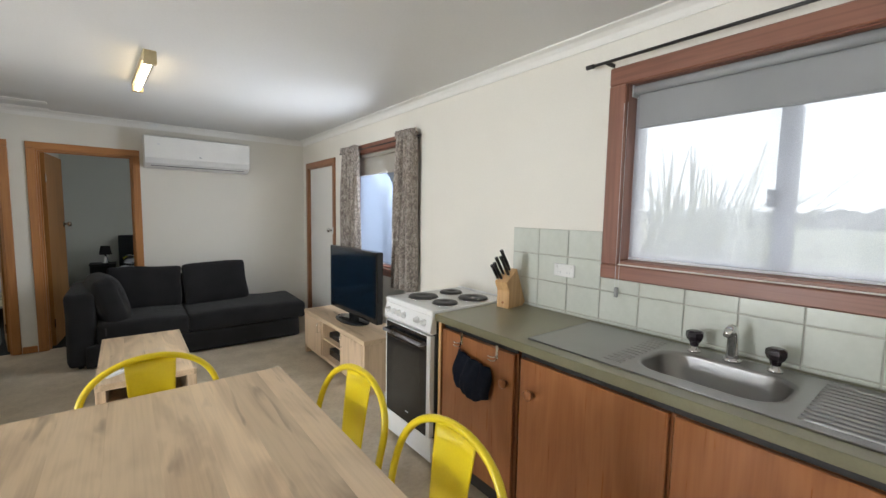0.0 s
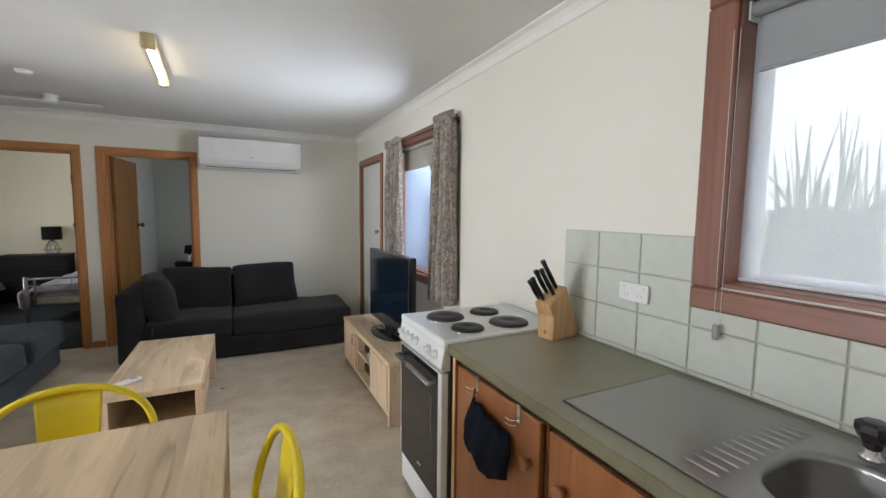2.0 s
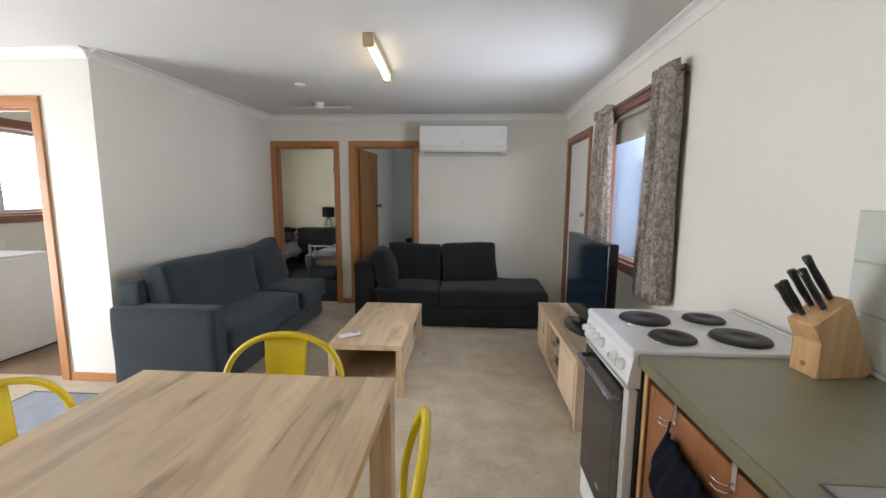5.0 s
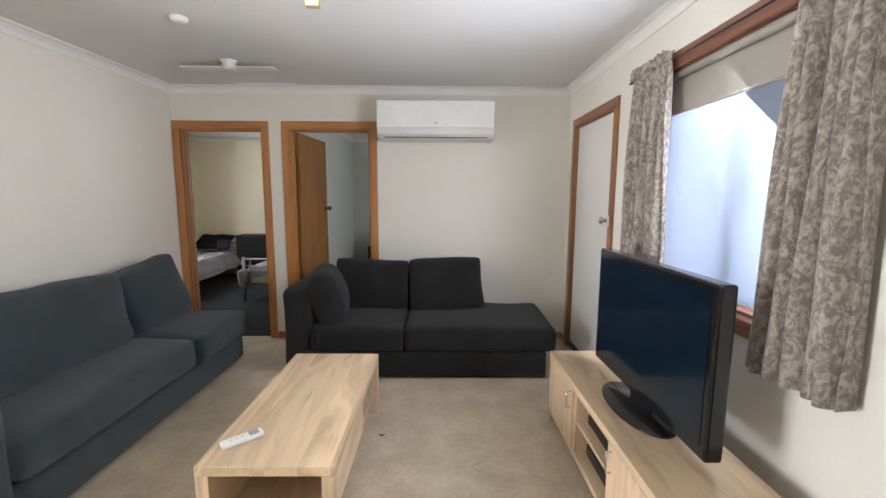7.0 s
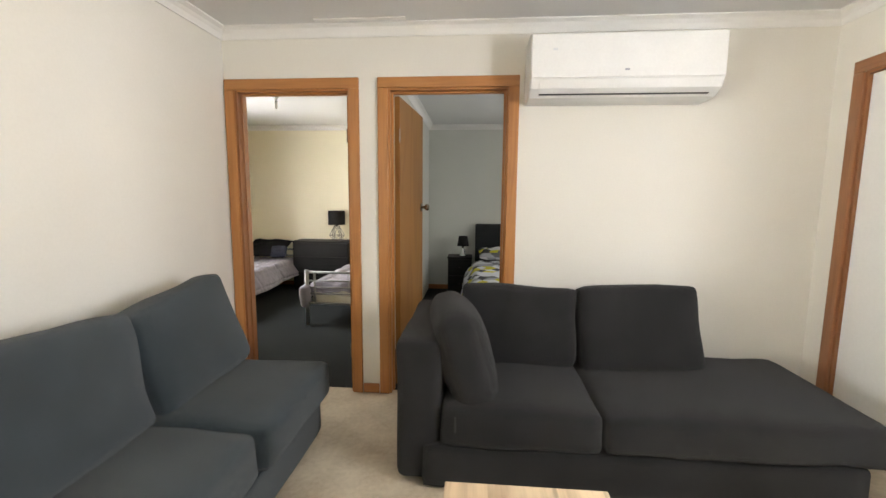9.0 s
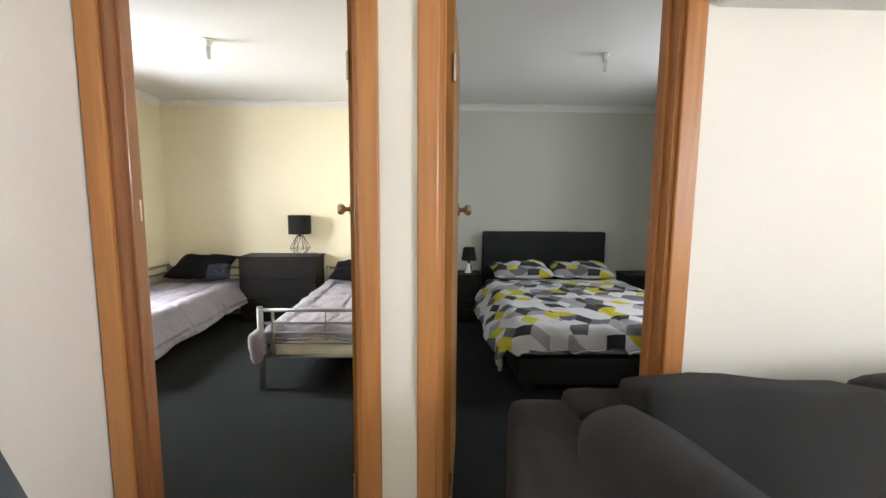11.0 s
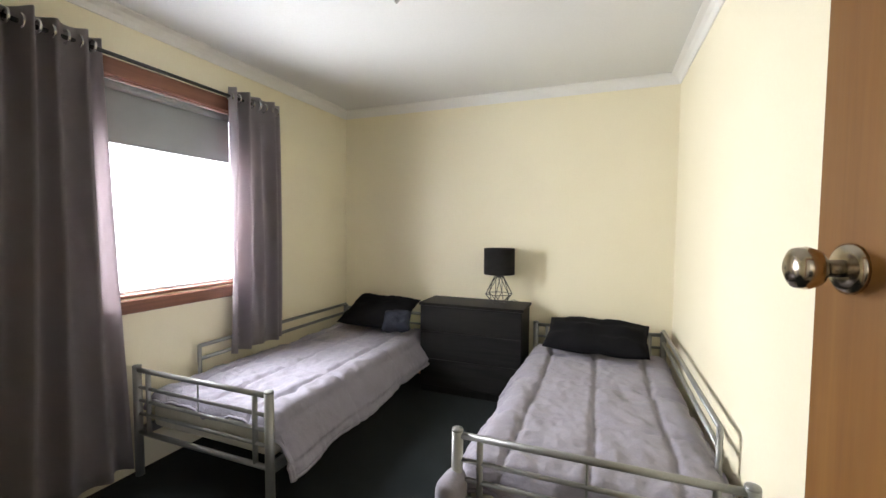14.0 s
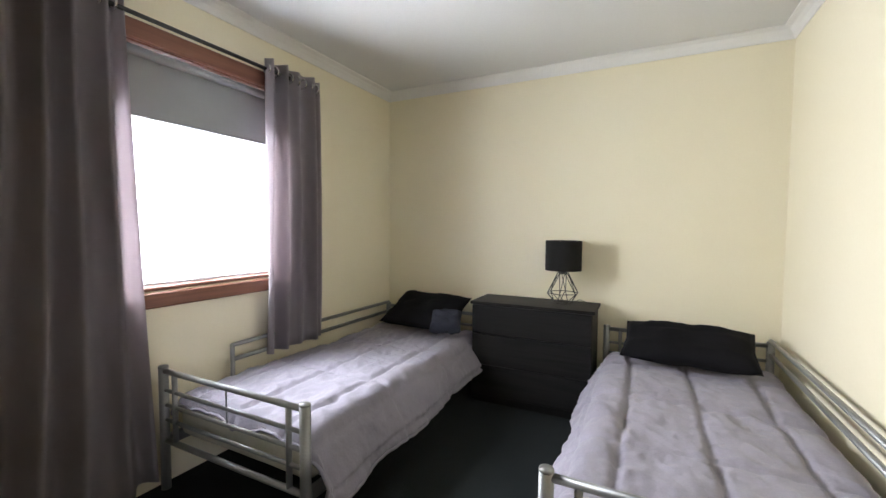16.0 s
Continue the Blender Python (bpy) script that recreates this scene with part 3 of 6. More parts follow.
wall("wall_hall", "x", -2.40, -2.29, WEST, -3.916, [(-5.02, -4.25, 0, 2.03)], "cream painted wall with a laundry doorway", [PAINT])
wall("wall_partition", "y", -2.87, -2.76, 0.11, NORTH, [], "painted wall between the two bedrooms", [PAINT_WARM, PAINT_COOL], lambda c: 0 if c.x < -2.8 else 1)
wall("wall_north_twin", "x", NORTH, NORTH + 0.2, WEST - 0.2, -2.815, [], "pale yellow painted end wall of the twin bedroom", [PAINT_WARM, CLADDING],
     lambda c: 1 if c.y > NORTH + 0.15 else 0)
wall("wall_north_double", "x", NORTH, NORTH + 0.2, -2.815, EAST + 0.2, [], "pale grey painted end wall of the double bedroom", [PAINT_COOL, CLADDING],
     lambda c: 1 if c.y > NORTH + 0.15 else 0)
wall("wall_west", "y", WEST - 0.2, WEST, SOUTH, NORTH, [(-4.86, -2.90, 0.03, 2.03), (-1.95, -0.95, 1.20, 2.05), (1.30, 2.16, 0.935, 2.07)],
     "painted outer wall with bedroom and laundry windows", [PAINT, PAINT_WARM, CLADDING], lambda c: 2 if c.x < WEST - 0.19 else (1 if c.y > 0.1 else 0))
wall("wall_south", "x", SOUTH - 0.2, SOUTH, WEST - 0.2, EAST + 0.2, [], "cream painted plaster wall of the dining end", [PAINT])

structure("floor_living", slab(WEST, EAST, SOUTH, 0.045, -0.1, 0), VINYL, "mottled beige sheet vinyl floor with scuffs", "floor")
structure("floor_bedroom_west", slab(WEST, -2.815, 0.045, NORTH, -0.1, 0), CARPET, "dark charcoal carpet floor of the twin bedroom", "floor")
structure("floor_bedroom_east", slab(-2.815, EAST, 0.045, NORTH, -0.1, 0), CARPET, "dark charcoal carpet floor of the double bedroom", "floor")
structure("floor_laundry", slab(WEST, -3.83, -2.345, -0.001, 0.0, 0.004), BROWN_VINYL, "brown sheet vinyl laundry floor", "floor")
structure("ceiling", slab(WEST - 0.2, EAST + 0.2, SOUTH - 0.2, NORTH + 0.2, TOP, TOP + 0.12), CEILING, "white painted flat plasterboard ceiling", "ceiling")


def cornice(name, runs):
    """Coved cornice along wall runs: ((x0, y0), (x1, y1), inward normal), one length each."""
    whole = thing(name, (0, 0, 0), "white coved plaster cornice", "cornice", kind="structure")
    arc = [(0.0, -0.066), (0.008, -0.066), (0.010, -0.058), (0.020, -0.036), (0.038, -0.018), (0.060, -0.010), (0.066, -0.008), (0.066, 0.0), (0.0, 0.0)]
    for (xa, ya), (xb, yb), (nx, ny) in runs:
        bm = bmesh.new()
        rings = [[bm.verts.new((x + nx * d, y + ny * d, TOP + h)) for d, h in arc] for x, y in ((xa, ya), (xb, yb))]
        for j in range(len(arc)):
            k = (j + 1) % len(arc)
            bm.faces.new((rings[0][j], rings[0][k], rings[1][k], rings[1][j]))
        bm.faces.new(rings[0])
        bm.faces.new(list(reversed(rings[1])))
        bmesh.ops.recalc_face_normals(bm, faces=bm.faces)
        part("cornice_length", bm, CORNICE, whole)


cornice("cornice_living", [((0, SOUTH), (0, 0), (-1, 0)), ((-3.72, 0), (0, 0), (0, -1)), ((-3.806, -2.40), (-3.72, 0), (1, 0)), ((WEST, -2.40), (-3.806, -2.40), (0, -1)),
                           ((WEST, SOUTH), (WEST, -2.40), (1, 0)), ((WEST, SOUTH), (0, SOUTH), (0, 1))])
cornice("cornice_bedroom_west", [((WEST, 0.11), (WEST, NORTH), (1, 0)), ((WEST, NORTH), (-2.87, NORTH), (0, -1)), ((-2.87, 0.11), (-2.87, NORTH), (-1, 0)),
                                 ((WEST, 0.11), (-2.87, 0.11), (0, 1))])
cornice("cornice_bedroom_east", [((-2.76, 0.11), (-2.76, NORTH), (1, 0)), ((-2.76, NORTH), (0, NORTH), (0, -1)), ((0, 0.11), (0, NORTH), (-1, 0)), ((-2.76, 0.11), (0, 0.11), (0, 1))])


def skirting(name, runs, mats=PINE_X):
    whole = thing(name, (0, 0, 0), "varnished pine skirting board", "baseboard", kind="structure")
    for x0, x1, y0, y1 in runs:
        part("board", slab(x0, x1, y0, y1, 0, 0.066, 0.004), mats, whole)


skirting("baseboard_living", [(-2.816, -2.706, -0.014, 0), (-1.806, 0, -0.014, 0), (-4.184, -3.806, -2.414, -2.40), (WEST, -5.09, -2.414, -2.40)])
skirting("baseboard_side", [(-3.80, -3.786, -2.40, -1.9), (-0.014, 0, -3.34, -1.085), (-0.014, 0, -0.13, -0.02)], PINE_Y)
skirting("baseboard_bedroom", [(WEST, -2.87, NORTH - 0.014, NORTH), (-2.76, 0, NORTH - 0.014, NORTH)])


def door_frame(name, x0, x1, y0, y1, head, label, strike_left=True, faces=(-1, 1), first=None):
    """Lining, stops and architraves of a doorway in a wall along x; x0 and x1 are the wall's opening."""
    f = thing(name, (0, 0, 0), label, "door frame", kind="structure")
    t = 0.018
    strike = (x0 + t, x0 + t + 0.0015) if strike_left else (x1 - t - 0.0015, x1 - t)
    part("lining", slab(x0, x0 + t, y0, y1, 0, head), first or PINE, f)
    part("lining", slab(x1 - t, x1, y0, y1, 0, head), PINE, f)
    part("lining", slab(x0 + t, x1 - t, y0, y1, head - t, head), PINE_X, f)
    ym = (y0 + y1) / 2 - 0.012
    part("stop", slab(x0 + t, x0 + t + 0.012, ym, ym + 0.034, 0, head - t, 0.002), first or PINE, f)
    part("stop", slab(x1 - t - 0.012, x1 - t, ym, ym + 0.034, 0, head - t, 0.002), PINE, f)
    part("stop", slab(x0 + t + 0.012, x1 - t - 0.012, ym, ym + 0.034, head - t - 0.012, head - t, 0.002), PINE_X, f)
    part("strike_plate", slab(*strike, y1 - 0.035, y1 - 0.012, 1.23, 1.30), BRASS, f, "worn metal strike plate")
    for side in faces:
        a, b = (y0 - 0.018, y0) if side < 0 else (y1, y1 + 0.018)
        w = 0.066
        part("architrave", slab(x0 - w + 0.006, x0 + 0.006, a, b, 0, head - 0.006, 0.005, 2), PINE, f)
        part("architrave", slab(x1 - 0.006, x1 + w - 0.006, a, b, 0, head - 0.006, 0.005, 2), PINE, f)
        part("architrave", slab(x0 - w + 0.006, x1 + w - 0.006, a, b, head - 0.006, head + w - 0.006, 0.005, 2), PINE_X, f)
    return f


# left lining and stop in darker pine: a cast shadow painted in
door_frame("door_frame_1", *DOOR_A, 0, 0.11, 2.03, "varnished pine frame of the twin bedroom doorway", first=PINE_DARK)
door_frame("door_frame_2", *DOOR_B, 0, 0.11, 2.03, "varnished pine frame of the double bedroom doorway", False)
door_frame("door_frame_3", -5.02, -4.25, -2.40, -2.29, 2.03, "varnished pine frame of the laundry doorway")


def knob(parent, x, y, z, side, mat=BRASS):
    """A round door knob on a rose, along local y."""
    m = pose(x, y, z, 90 * (1 if side < 0 else -1), 0, 0)
    k = part("door_knob", lathe(bmesh.new(), [(0.012, 0.0), (0.011, 0.022), (0.013, 0.030), (0.024, 0.038), (0.028, 0.050), (0.026, 0.062), (0.016, 0.068), (0.002, 0.069)], m, 20), mat, parent, "round metal door knob", True)
    part("rose", lathe(bmesh.new(), [(0.033, 0.0), (0.033, 0.004), (0.026, 0.009), (0.012, 0.010)], m, 20), mat, k, smooth=True)
    return k


def door(name, hinge, turn, width, mat, label, knob_x, mirror=False):
    """A flush door leaf hinged at its local origin, lying along local x."""
    d = thing(name, hinge, label, "door", turn, kind="structure")
    y0, y1 = (0, 0.036) if not mirror else (-0.036, 0)
    leaf = part("leaf", slab(0.003, width, y0, y1, 0.012, 2.005, 0.002), mat, d)
    knob(leaf, knob_x, y0, 1.265, -1)
    knob(leaf, knob_x, y1, 1.265, 1)
    part("latch_plate", slab(width, width + 0.002, (y0 + y1) / 2 - 0.011, (y0 + y1) / 2 + 0.011, 1.235, 1.295), BRASS, leaf)
    for z in (0.25, 1.75):
        part("hinge", tube(bmesh.new(), [(0, y1 if not mirror else y0, z - 0.045), (0, y1 if not mirror else y0, z + 0.045)], 0.006), BRASS, leaf)
    return d


door("door_1", (-2.900, 0.115, 0), 100.6, 0.712, DOOR_VENEER, "maple veneer flush door standing open into the bedroom", 0.65)
door("door_2", (-2.617, 0.115, 0), 84.8, 0.705, DOOR_VENEER, "maple veneer flush door standing open", 0.645, True)

# closed entry door in the window wall
entry = thing("door_3", (0, 0, 0), "closed white flush entry door with round knob", "door", kind="structure")
leaf = part("leaf", slab(0.016, 0.052, -1.000, -0.220, 0.012, 2.008, 0.002), surface("white_door_paint", (0.70, 0.70, 0.67), (0.77, 0.77, 0.74), 0.4, 2, 60, 0.03), entry)
ek = pose(0.016, -0.945, 1.235, 0, -90, 0)
k = part("door_knob", lathe(bmesh.new(), [(0.011, 0.0), (0.011, 0.03), (0.025, 0.04), (0.028, 0.055), (0.018, 0.066), (0.002, 0.068)], ek, 18), CHROME, leaf, "round chrome knob", True)
part("rose", lathe(bmesh.new(), [(0.032, 0.0), (0.03, 0.006), (0.012, 0.009)], ek, 18), CHROME, k, smooth=True)
part("door_foot_strip", slab(0.004, 0.016, -0.998, -0.222, 0.012, 0.062, 0.002), MATT_BLACK, entry, "black strip along the door foot")
ef = thing("door_frame_4", (0, 0, 0), "varnished pine frame round the entry door", "door frame", kind="structure")
part("lining", slab(0, 0.2, -0.218, -0.20, 0, 2.03), PINE_DARK, ef)
part("lining", slab(0, 0.2, -1.02, -1.002, 0, 2.03), PINE_DARK, ef)
part("lining", slab(0, 0.2, -1.002, -0.218, 2.012, 2.03), PINE_DARK_Y, ef)
part("latch_plate", slab(-0.026, -0.018, -1.046, -1.018, 1.195, 1.275, 0.003), ALU, ef, "small pale latch plate")
# unseen strip behind the leaf, raised to block daylight under the door
part("threshold_light_stop", slab(0.054, 0.19, -1.002, -0.218, 0, 0.035, 0.004), PINE_DARK_Y, ef)
part("architrave", slab(-0.018, 0, -0.206, -0.140, 0, 2.024, 0.005, 2), PINE_DARK, ef)
part("architrave", slab(-0.018, 0, -1.082, -1.014, 0, 2.024, 0.005, 2), PINE_DARK, ef)
part("architrave", slab(-0.018, 0, -1.082, -0.140, 2.024, 2.090, 0.005, 2), PINE_DARK_Y, ef)
structure("doorstep", slab(0.0, 0.2, -1.02, -0.20, -0.1, 0.0), PINE_DARK_Y, "timber sill under the entry door", "sill")


def window(name, side, y0, y1, z0, z1, label, bars, border=0.088, reveal=0.2, latch=False):
    """A timber-framed sliding window in an outer wall. side: +1 faces the room from the east wall, -1 from the west wall."""
    x = EAST if side > 0 else WEST
    w = thing(name, (x, 0, 0), label, "window", kind="structure")

    def p(label_, a, b, c, d, e, f, mat, bevel=0.003, parent=w):
        xs = sorted((a * side, b * side))
        return part(label_, slab(*xs, c, d, e, f, bevel), mat, parent)

    c = border - 0.012
    p("architrave", -0.022, 0, y0 - c, y0 + 0.012, z0 - 0.006, z1 - 0.012, REDWOOD_Z, 0.006)
    p("architrave", -0.022, 0, y1 - 0.012, y1 + c, z0 - 0.006, z1 - 0.012, REDWOOD_Z, 0.006)
    p("architrave", -0.022, 0, y0 - c, y1 + c, z1 - 0.012, z1 + c, REDWOOD, 0.006)
    p("window_sill", -0.026, 0.0, y0 - c, y1 + c, z0 - 0.078, z0 - 0.006, REDWOOD, 0.006)
    p("reveal", 0.001, reveal, y0, y0 + 0.016, z0, z1, REDWOOD_Z)
    p("reveal", 0.001, reveal, y1 - 0.016, y1, z0, z1, REDWOOD_Z)
    p("reveal", 0.001, reveal, y0 + 0.016, y1 - 0.016, z1 - 0.016, z1, REDWOOD)
    p("reveal", -0.004, reveal, y0 + 0.016, y1 - 0.016, z0, z0 + 0.016, REDWOOD)
    fr = p("window_frame", 0.10, 0.15, y0 + 0.016, y1 - 0.016, z0 + 0.016, z0 + 0.05, ALU)
    p("rail", 0.10, 0.15, y0 + 0.016, y1 - 0.016, z1 - 0.05, z1 - 0.016, ALU, 0.003, fr)
    p("stile", 0.10, 0.15, y0 + 0.016, y0 + 0.046, z0 + 0.05, z1 - 0.05, ALU, 0.003, fr)
    p("stile", 0.10, 0.15, y1 - 0.046, y1 - 0.016, z0 + 0.05, z1 - 0.05, ALU, 0.003, fr)
    cuts = [y0 + 0.046, *[b for pair in bars for b in pair], y1 - 0.046]
    for a, b in bars:
        m = p("mullion", 0.095, 0.15, a, b, z0 + 0.05, z1 - 0.05, ALU_GREY if latch else ALU, 0.003, fr)
        if latch:
            p("latch", 0.082, 0.095, b - 0.004, b + 0.022, (z0 + z1) / 2 - 0.16, (z0 + z1) / 2 - 0.09, ALU_GREY, 0.003, m)
    for a, b in zip(cuts[::2], cuts[1::2]):
        g = p("pane", 0.122, 0.126, a - 0.004, b + 0.004, z0 + 0.046, z1 - 0.046, GLASS, 0, fr)
        g.visible_shadow = False
    return w


window("window_1", 1, -5.87, -4.578, 1.225, 2.12, "kitchen sliding window in a red-brown timber surround", [(-5.236, -5.174)], latch=True)
window("window_2", 1, -2.70, -1.60, 0.935, 2.07, "living room sliding window in a brown timber surround", [(-2.19, -2.13)])
window("window_3", -1, 1.30, 2.16, 0.935, 2.07, "bedroom sliding window in a red-brown timber surround", [(1.66, 1.71)])
window("window_4", 1, 1.05, 2.13, 0.93, 2.07, "double bedroom window in a brown timber surround", [(1.56, 1.62)])
window("window_5", -1, -1.95, -0.95, 1.20, 2.05, "laundry window with a dark timber surround", [(-1.47, -1.42)])

# unseen opening, added to bring daylight into the dining end
glass_door = thing("window_6", (WEST, 0, 0), "unseen white aluminium sliding glass door, added to light the dining end", "glass door", kind="structure")
for a, b, c, d in ((-4.86, -4.80, 0.03, 2.03), (-3.91, -3.85, 0.09, 1.97), (-2.96, -2.90, 0.03, 2.03)):
    part("stile", slab(-0.14, -0.09, a, b, c, d, 0.003), ALU, glass_door)
for c, d in ((0.03, 0.09), (1.97, 2.03)):
    part("rail", slab(-0.14, -0.09, -4.80, -2.96, c, d, 0.003), ALU, glass_door)
for a, b in ((-4.80, -3.91), (-3.85, -2.96)):
    part("pane", slab(-0.118, -0.114, a, b, 0.09, 1.97), GLASS, glass_door).visible_shadow = False


def roller_blind(name, side, y0, y1, top, bottom, mat, label, depth=0.05, roll=0.022):
    x = EAST if side > 0 else WEST
    b = thing(name, (x, 0, 0), label, "roller blind")
    s = side
    part("roller", tube(bmesh.new(), [(s * depth, y0, top - roll), (s * depth, y1, top - roll)], roll, 14), mat, b, smooth=True)
    xs = sorted((s * (depth + roll - 0.002), s * (depth + roll)))
    f = part("fabric", slab(*xs, y0 + 0.012, y1 - 0.012, bottom, top - roll), mat, b)
    part("hem_bar", tube(bmesh.new(), [(s * (depth + roll), y0 + 0.012, bottom), (s * (depth + roll), y1 - 0.012, bottom)], 0.007, 8), mat, f)
    for y in (y0 - 0.006, y1):
        part("bracket", slab(*sorted((s * 0.025, s * 0.08)), y, y + 0.006, top - 0.055, top + 0.004), ALU, b)
    return b


def screen_blind(name, side, y0, y1, z0, z1, label, depth=0.074, mat=SHEER):
    x = EAST if side > 0 else WEST
    b = thing(name, (x, 0, 0), label, "screen blind")
    xs = sorted((side * depth, side * (depth + 0.001)))
    f = part("fabric", slab(*xs, y0, y1, z0, z1), mat, b)
    f.visible_shadow = False
    part("hem_bar", slab(*sorted((side * (depth - 0.004), side * (depth + 0.006))), y0, y1, z0 - 0.012, z0, 0.002), ALU, b)
    return b


roller_blind("roller_blind", 1, -5.845, -4.603, 2.105, 1.905, BLIND, "grey block-out roller blind rolled a quarter down")
screen_blind("screen_blind", 1, -5.85, -4.598, 1.256, 2.10, "sheer white screen blind over the kitchen window")
roller_blind("roller_blind", 1, -2.675, -1.625, 2.052, 1.845, BLIND_TAN, "taupe block-out roller blind rolled partly down", 0.012, 0.020)
screen_blind("screen_blind", 1, -2.68, -1.62, 0.966, 2.05, "sheer white screen blind over the living room window", 0.046, SHEER_GREY)
roller_blind("roller_blind", -1, 1.325, 2.135, 2.05, 1.745, BLIND, "grey block-out roller blind rolled partly down", 0.03)
screen_blind("screen_blind", -1, 1.32, 2.14, 0.966, 2.05, "sheer white screen blind over the bedroom window", 0.062, SHEER_PALE)
screen_blind("screen_blind", 1, 1.07, 2.11, 0.966, 2.05, "sheer white screen blind over the double bedroom window", 0.074, SHEER_PALE)


def curtain(name, x, y0, y1, z0, z1, folds, depth, mat, label, flare=0.0, eyelets=False, seed=1):
    """A hanging curtain panel in folds along y, gathered at the head."""
    rnd = random.Random(seed)
    c = thing(name, (x, (y0 + y1) / 2, z0), label, "curtain", group="curtains")
    half, high = (y1 - y0) / 2, z1 - z0
    phase = [rnd.uniform(-0.5, 0.5) for _ in range(folds + 2)]
    rows, across, up = [], folds * 14, 30
    for j in range(up + 1):
        v = j / up
        row = []
        for i in range(across + 1):
            u = i / across
            wave = u * folds * 2 * math.pi + phase[int(u * folds)] * 0.7 * (1 - v) + 0.25 * math.sin(v * 5 + i * 0.1)
            amp = depth * (0.75 + 0.35 * math.sin(u * 9.1 + seed)) * (1.0 if eyelets else (1.05 - 0.55 * v ** 6))
            spread = 1 + flare * (1 - v) ** 1.5
            sway = 0.012 * math.sin(3 * v + seed)
            row.append(Vector((math.sin(wave) * amp + 0.006 * math.sin(7 * v + u * 20), (u * 2 - 1) * half * spread + sway + 0.008 * math.cos(wave), v * high)))
        rows.append(row)
    part("cloth", sheet(rows, 0.003), mat, c, smooth=True)
    if eyelets:
        for k in range(folds * 2):
            u = (k + 0.5) / (folds * 2)
            ring = [(0.028 * math.cos(t), 0.0, 0.028 * math.sin(t)) for t in (2 * math.pi * q / 14 for q in range(14))]
            m = pose(0, (u * 2 - 1) * half, high - 0.055)
            part("eyelet", tube(bmesh.new(), [m @ Vector(q) for q in ring], 0.006, 6, True), CHROME, c, "chrome eyelet ring", True)
    else:
        head = []
        for j in range(5):
            head.append([Vector((0.020 * math.sin(i * 1.9 + j * 0.3), (i / 60 * 2 - 1) * half * 1.02, high - 0.020 + j * 0.012 + 0.010 * math.sin(i * 0.9 + seed) * (j == 4))) for i in range(61)])
        part("heading", sheet(head, 0.01), mat, c, smooth=True)
    return c


curtain("curtain", -0.075, -1.80, -1.42, 0.80, 2.105, 6, 0.045, BROCADE, "beige and grey patterned brocade curtain drawn aside", 0.16, seed=3)
curtain("curtain", -0.085, -2.835, -2.560, 0.80, 2.12, 6, 0.050, BROCADE, "beige and grey patterned brocade curtain drawn aside", 0.26, seed=8)
curtain("curtain", WEST + 0.10, 0.90, 1.29, 0.08, 2.19, 4, 0.055, CURTAIN_GREY, "long grey eyelet curtain drawn aside", 0.50, True, seed=5)
curtain("curtain", WEST + 0.09, 1.995, 2.43, 0.50, 2.19, 4, 0.040, CURTAIN_GREY, "grey eyelet curtain tucked behind the bed", 0.06, True, seed=6)
curtain("curtain", -0.085, 2.02, 2.52, 0.05, 2.17, 4, 0.038, CURTAIN_NAVY, "long black eyelet curtain drawn aside", 0.04, True, seed=9)


def rod(name, x, y0, y1, z, label, wallx, radius=0.010):
    r = thing(name, (x, y0, z), label, "curtain rod")
    part("bar", tube(bmesh.new(), [(0, 0, 0), (0, y1 - y0, 0)], radius, 10), DARK_STEEL, r, smooth=True)
    for y in (0.0, y1 - y0):
        part("finial", tube(bmesh.new(), [(0, y - 0.02, 0), (0, y + 0.02, 0)], radius * 1.5, 10), DARK_STEEL, r, smooth=True)
    for y in (0.09, y1 - y0 - 0.09):
        part("bracket", slab(*sorted((0.0, wallx - x)), y - 0.006, y + 0.006, -0.012, 0.006, 0.002), DARK_STEEL, r)
    return r


rod("curtain_rod", -0.07, -6.05, -4.42, 2.215, "thin dark metal curtain rod above the kitchen window", 0.0, 0.0075)
rod("curtain_rod", -0.06, -2.88, -1.36, 2.09, "thin dark curtain rod above the living room window", 0.0, 0.005)
rod("curtain_rod", WEST + 0.09, 0.88, 2.16, 2.135, "dark metal curtain rod in the twin bedroom", WEST)
rod("curtain_rod", -0.085, 0.5, 2.55, 2.115, "dark metal curtain rod in the double bedroom", 0.0)


# ---- living room ----
def feet(parent, places, mat=MATT_BLACK, high=0.03, r=0.02):
    for x, y in places:
        part("foot", lathe(bmesh.new(), [(r * 0.8, 0), (r, 0.004), (r, high)], pose(x, y, 0), 12), mat, parent)


def place_cushion(size, x, y, z, rx=0, ry=0, rz=0, **more):
    return cushion(bmesh.new(), size, pose(x, y, z, rx, ry, rz), **more)


sofa = thing("chaise_sofa", (-2.43, -0.91, 0), "charcoal fabric sofa with open chaise end and loose cushions", "sofa")
part("base", place_cushion((1.90, 0.83, 0.21), 1.09, 0.395, 0.115, radius=0.025, wobble=0.003, cuts=8), FABRIC, sofa, smooth=True)
part("armrest", place_cushion((0.215, 0.82, 0.67), 0.118, 0.41, 0.365, radius=0.05, puff=(0.006, 0, 0.006), wobble=0.004), FABRIC, sofa, smooth=True)
part("back_frame", place_cushion((1.20, 0.17, 0.56), 0.78, 0.735, 0.45, radius=0.035, wobble=0.004), FABRIC, sofa, smooth=True)
part("seat_cushion", place_cushion((0.715, 0.71, 0.20), 0.582, 0.325, 0.315, radius=0.035, puff=(0, 0.008, 0.022), wobble=0.006, seed=1.0), FABRIC, sofa, smooth=True)
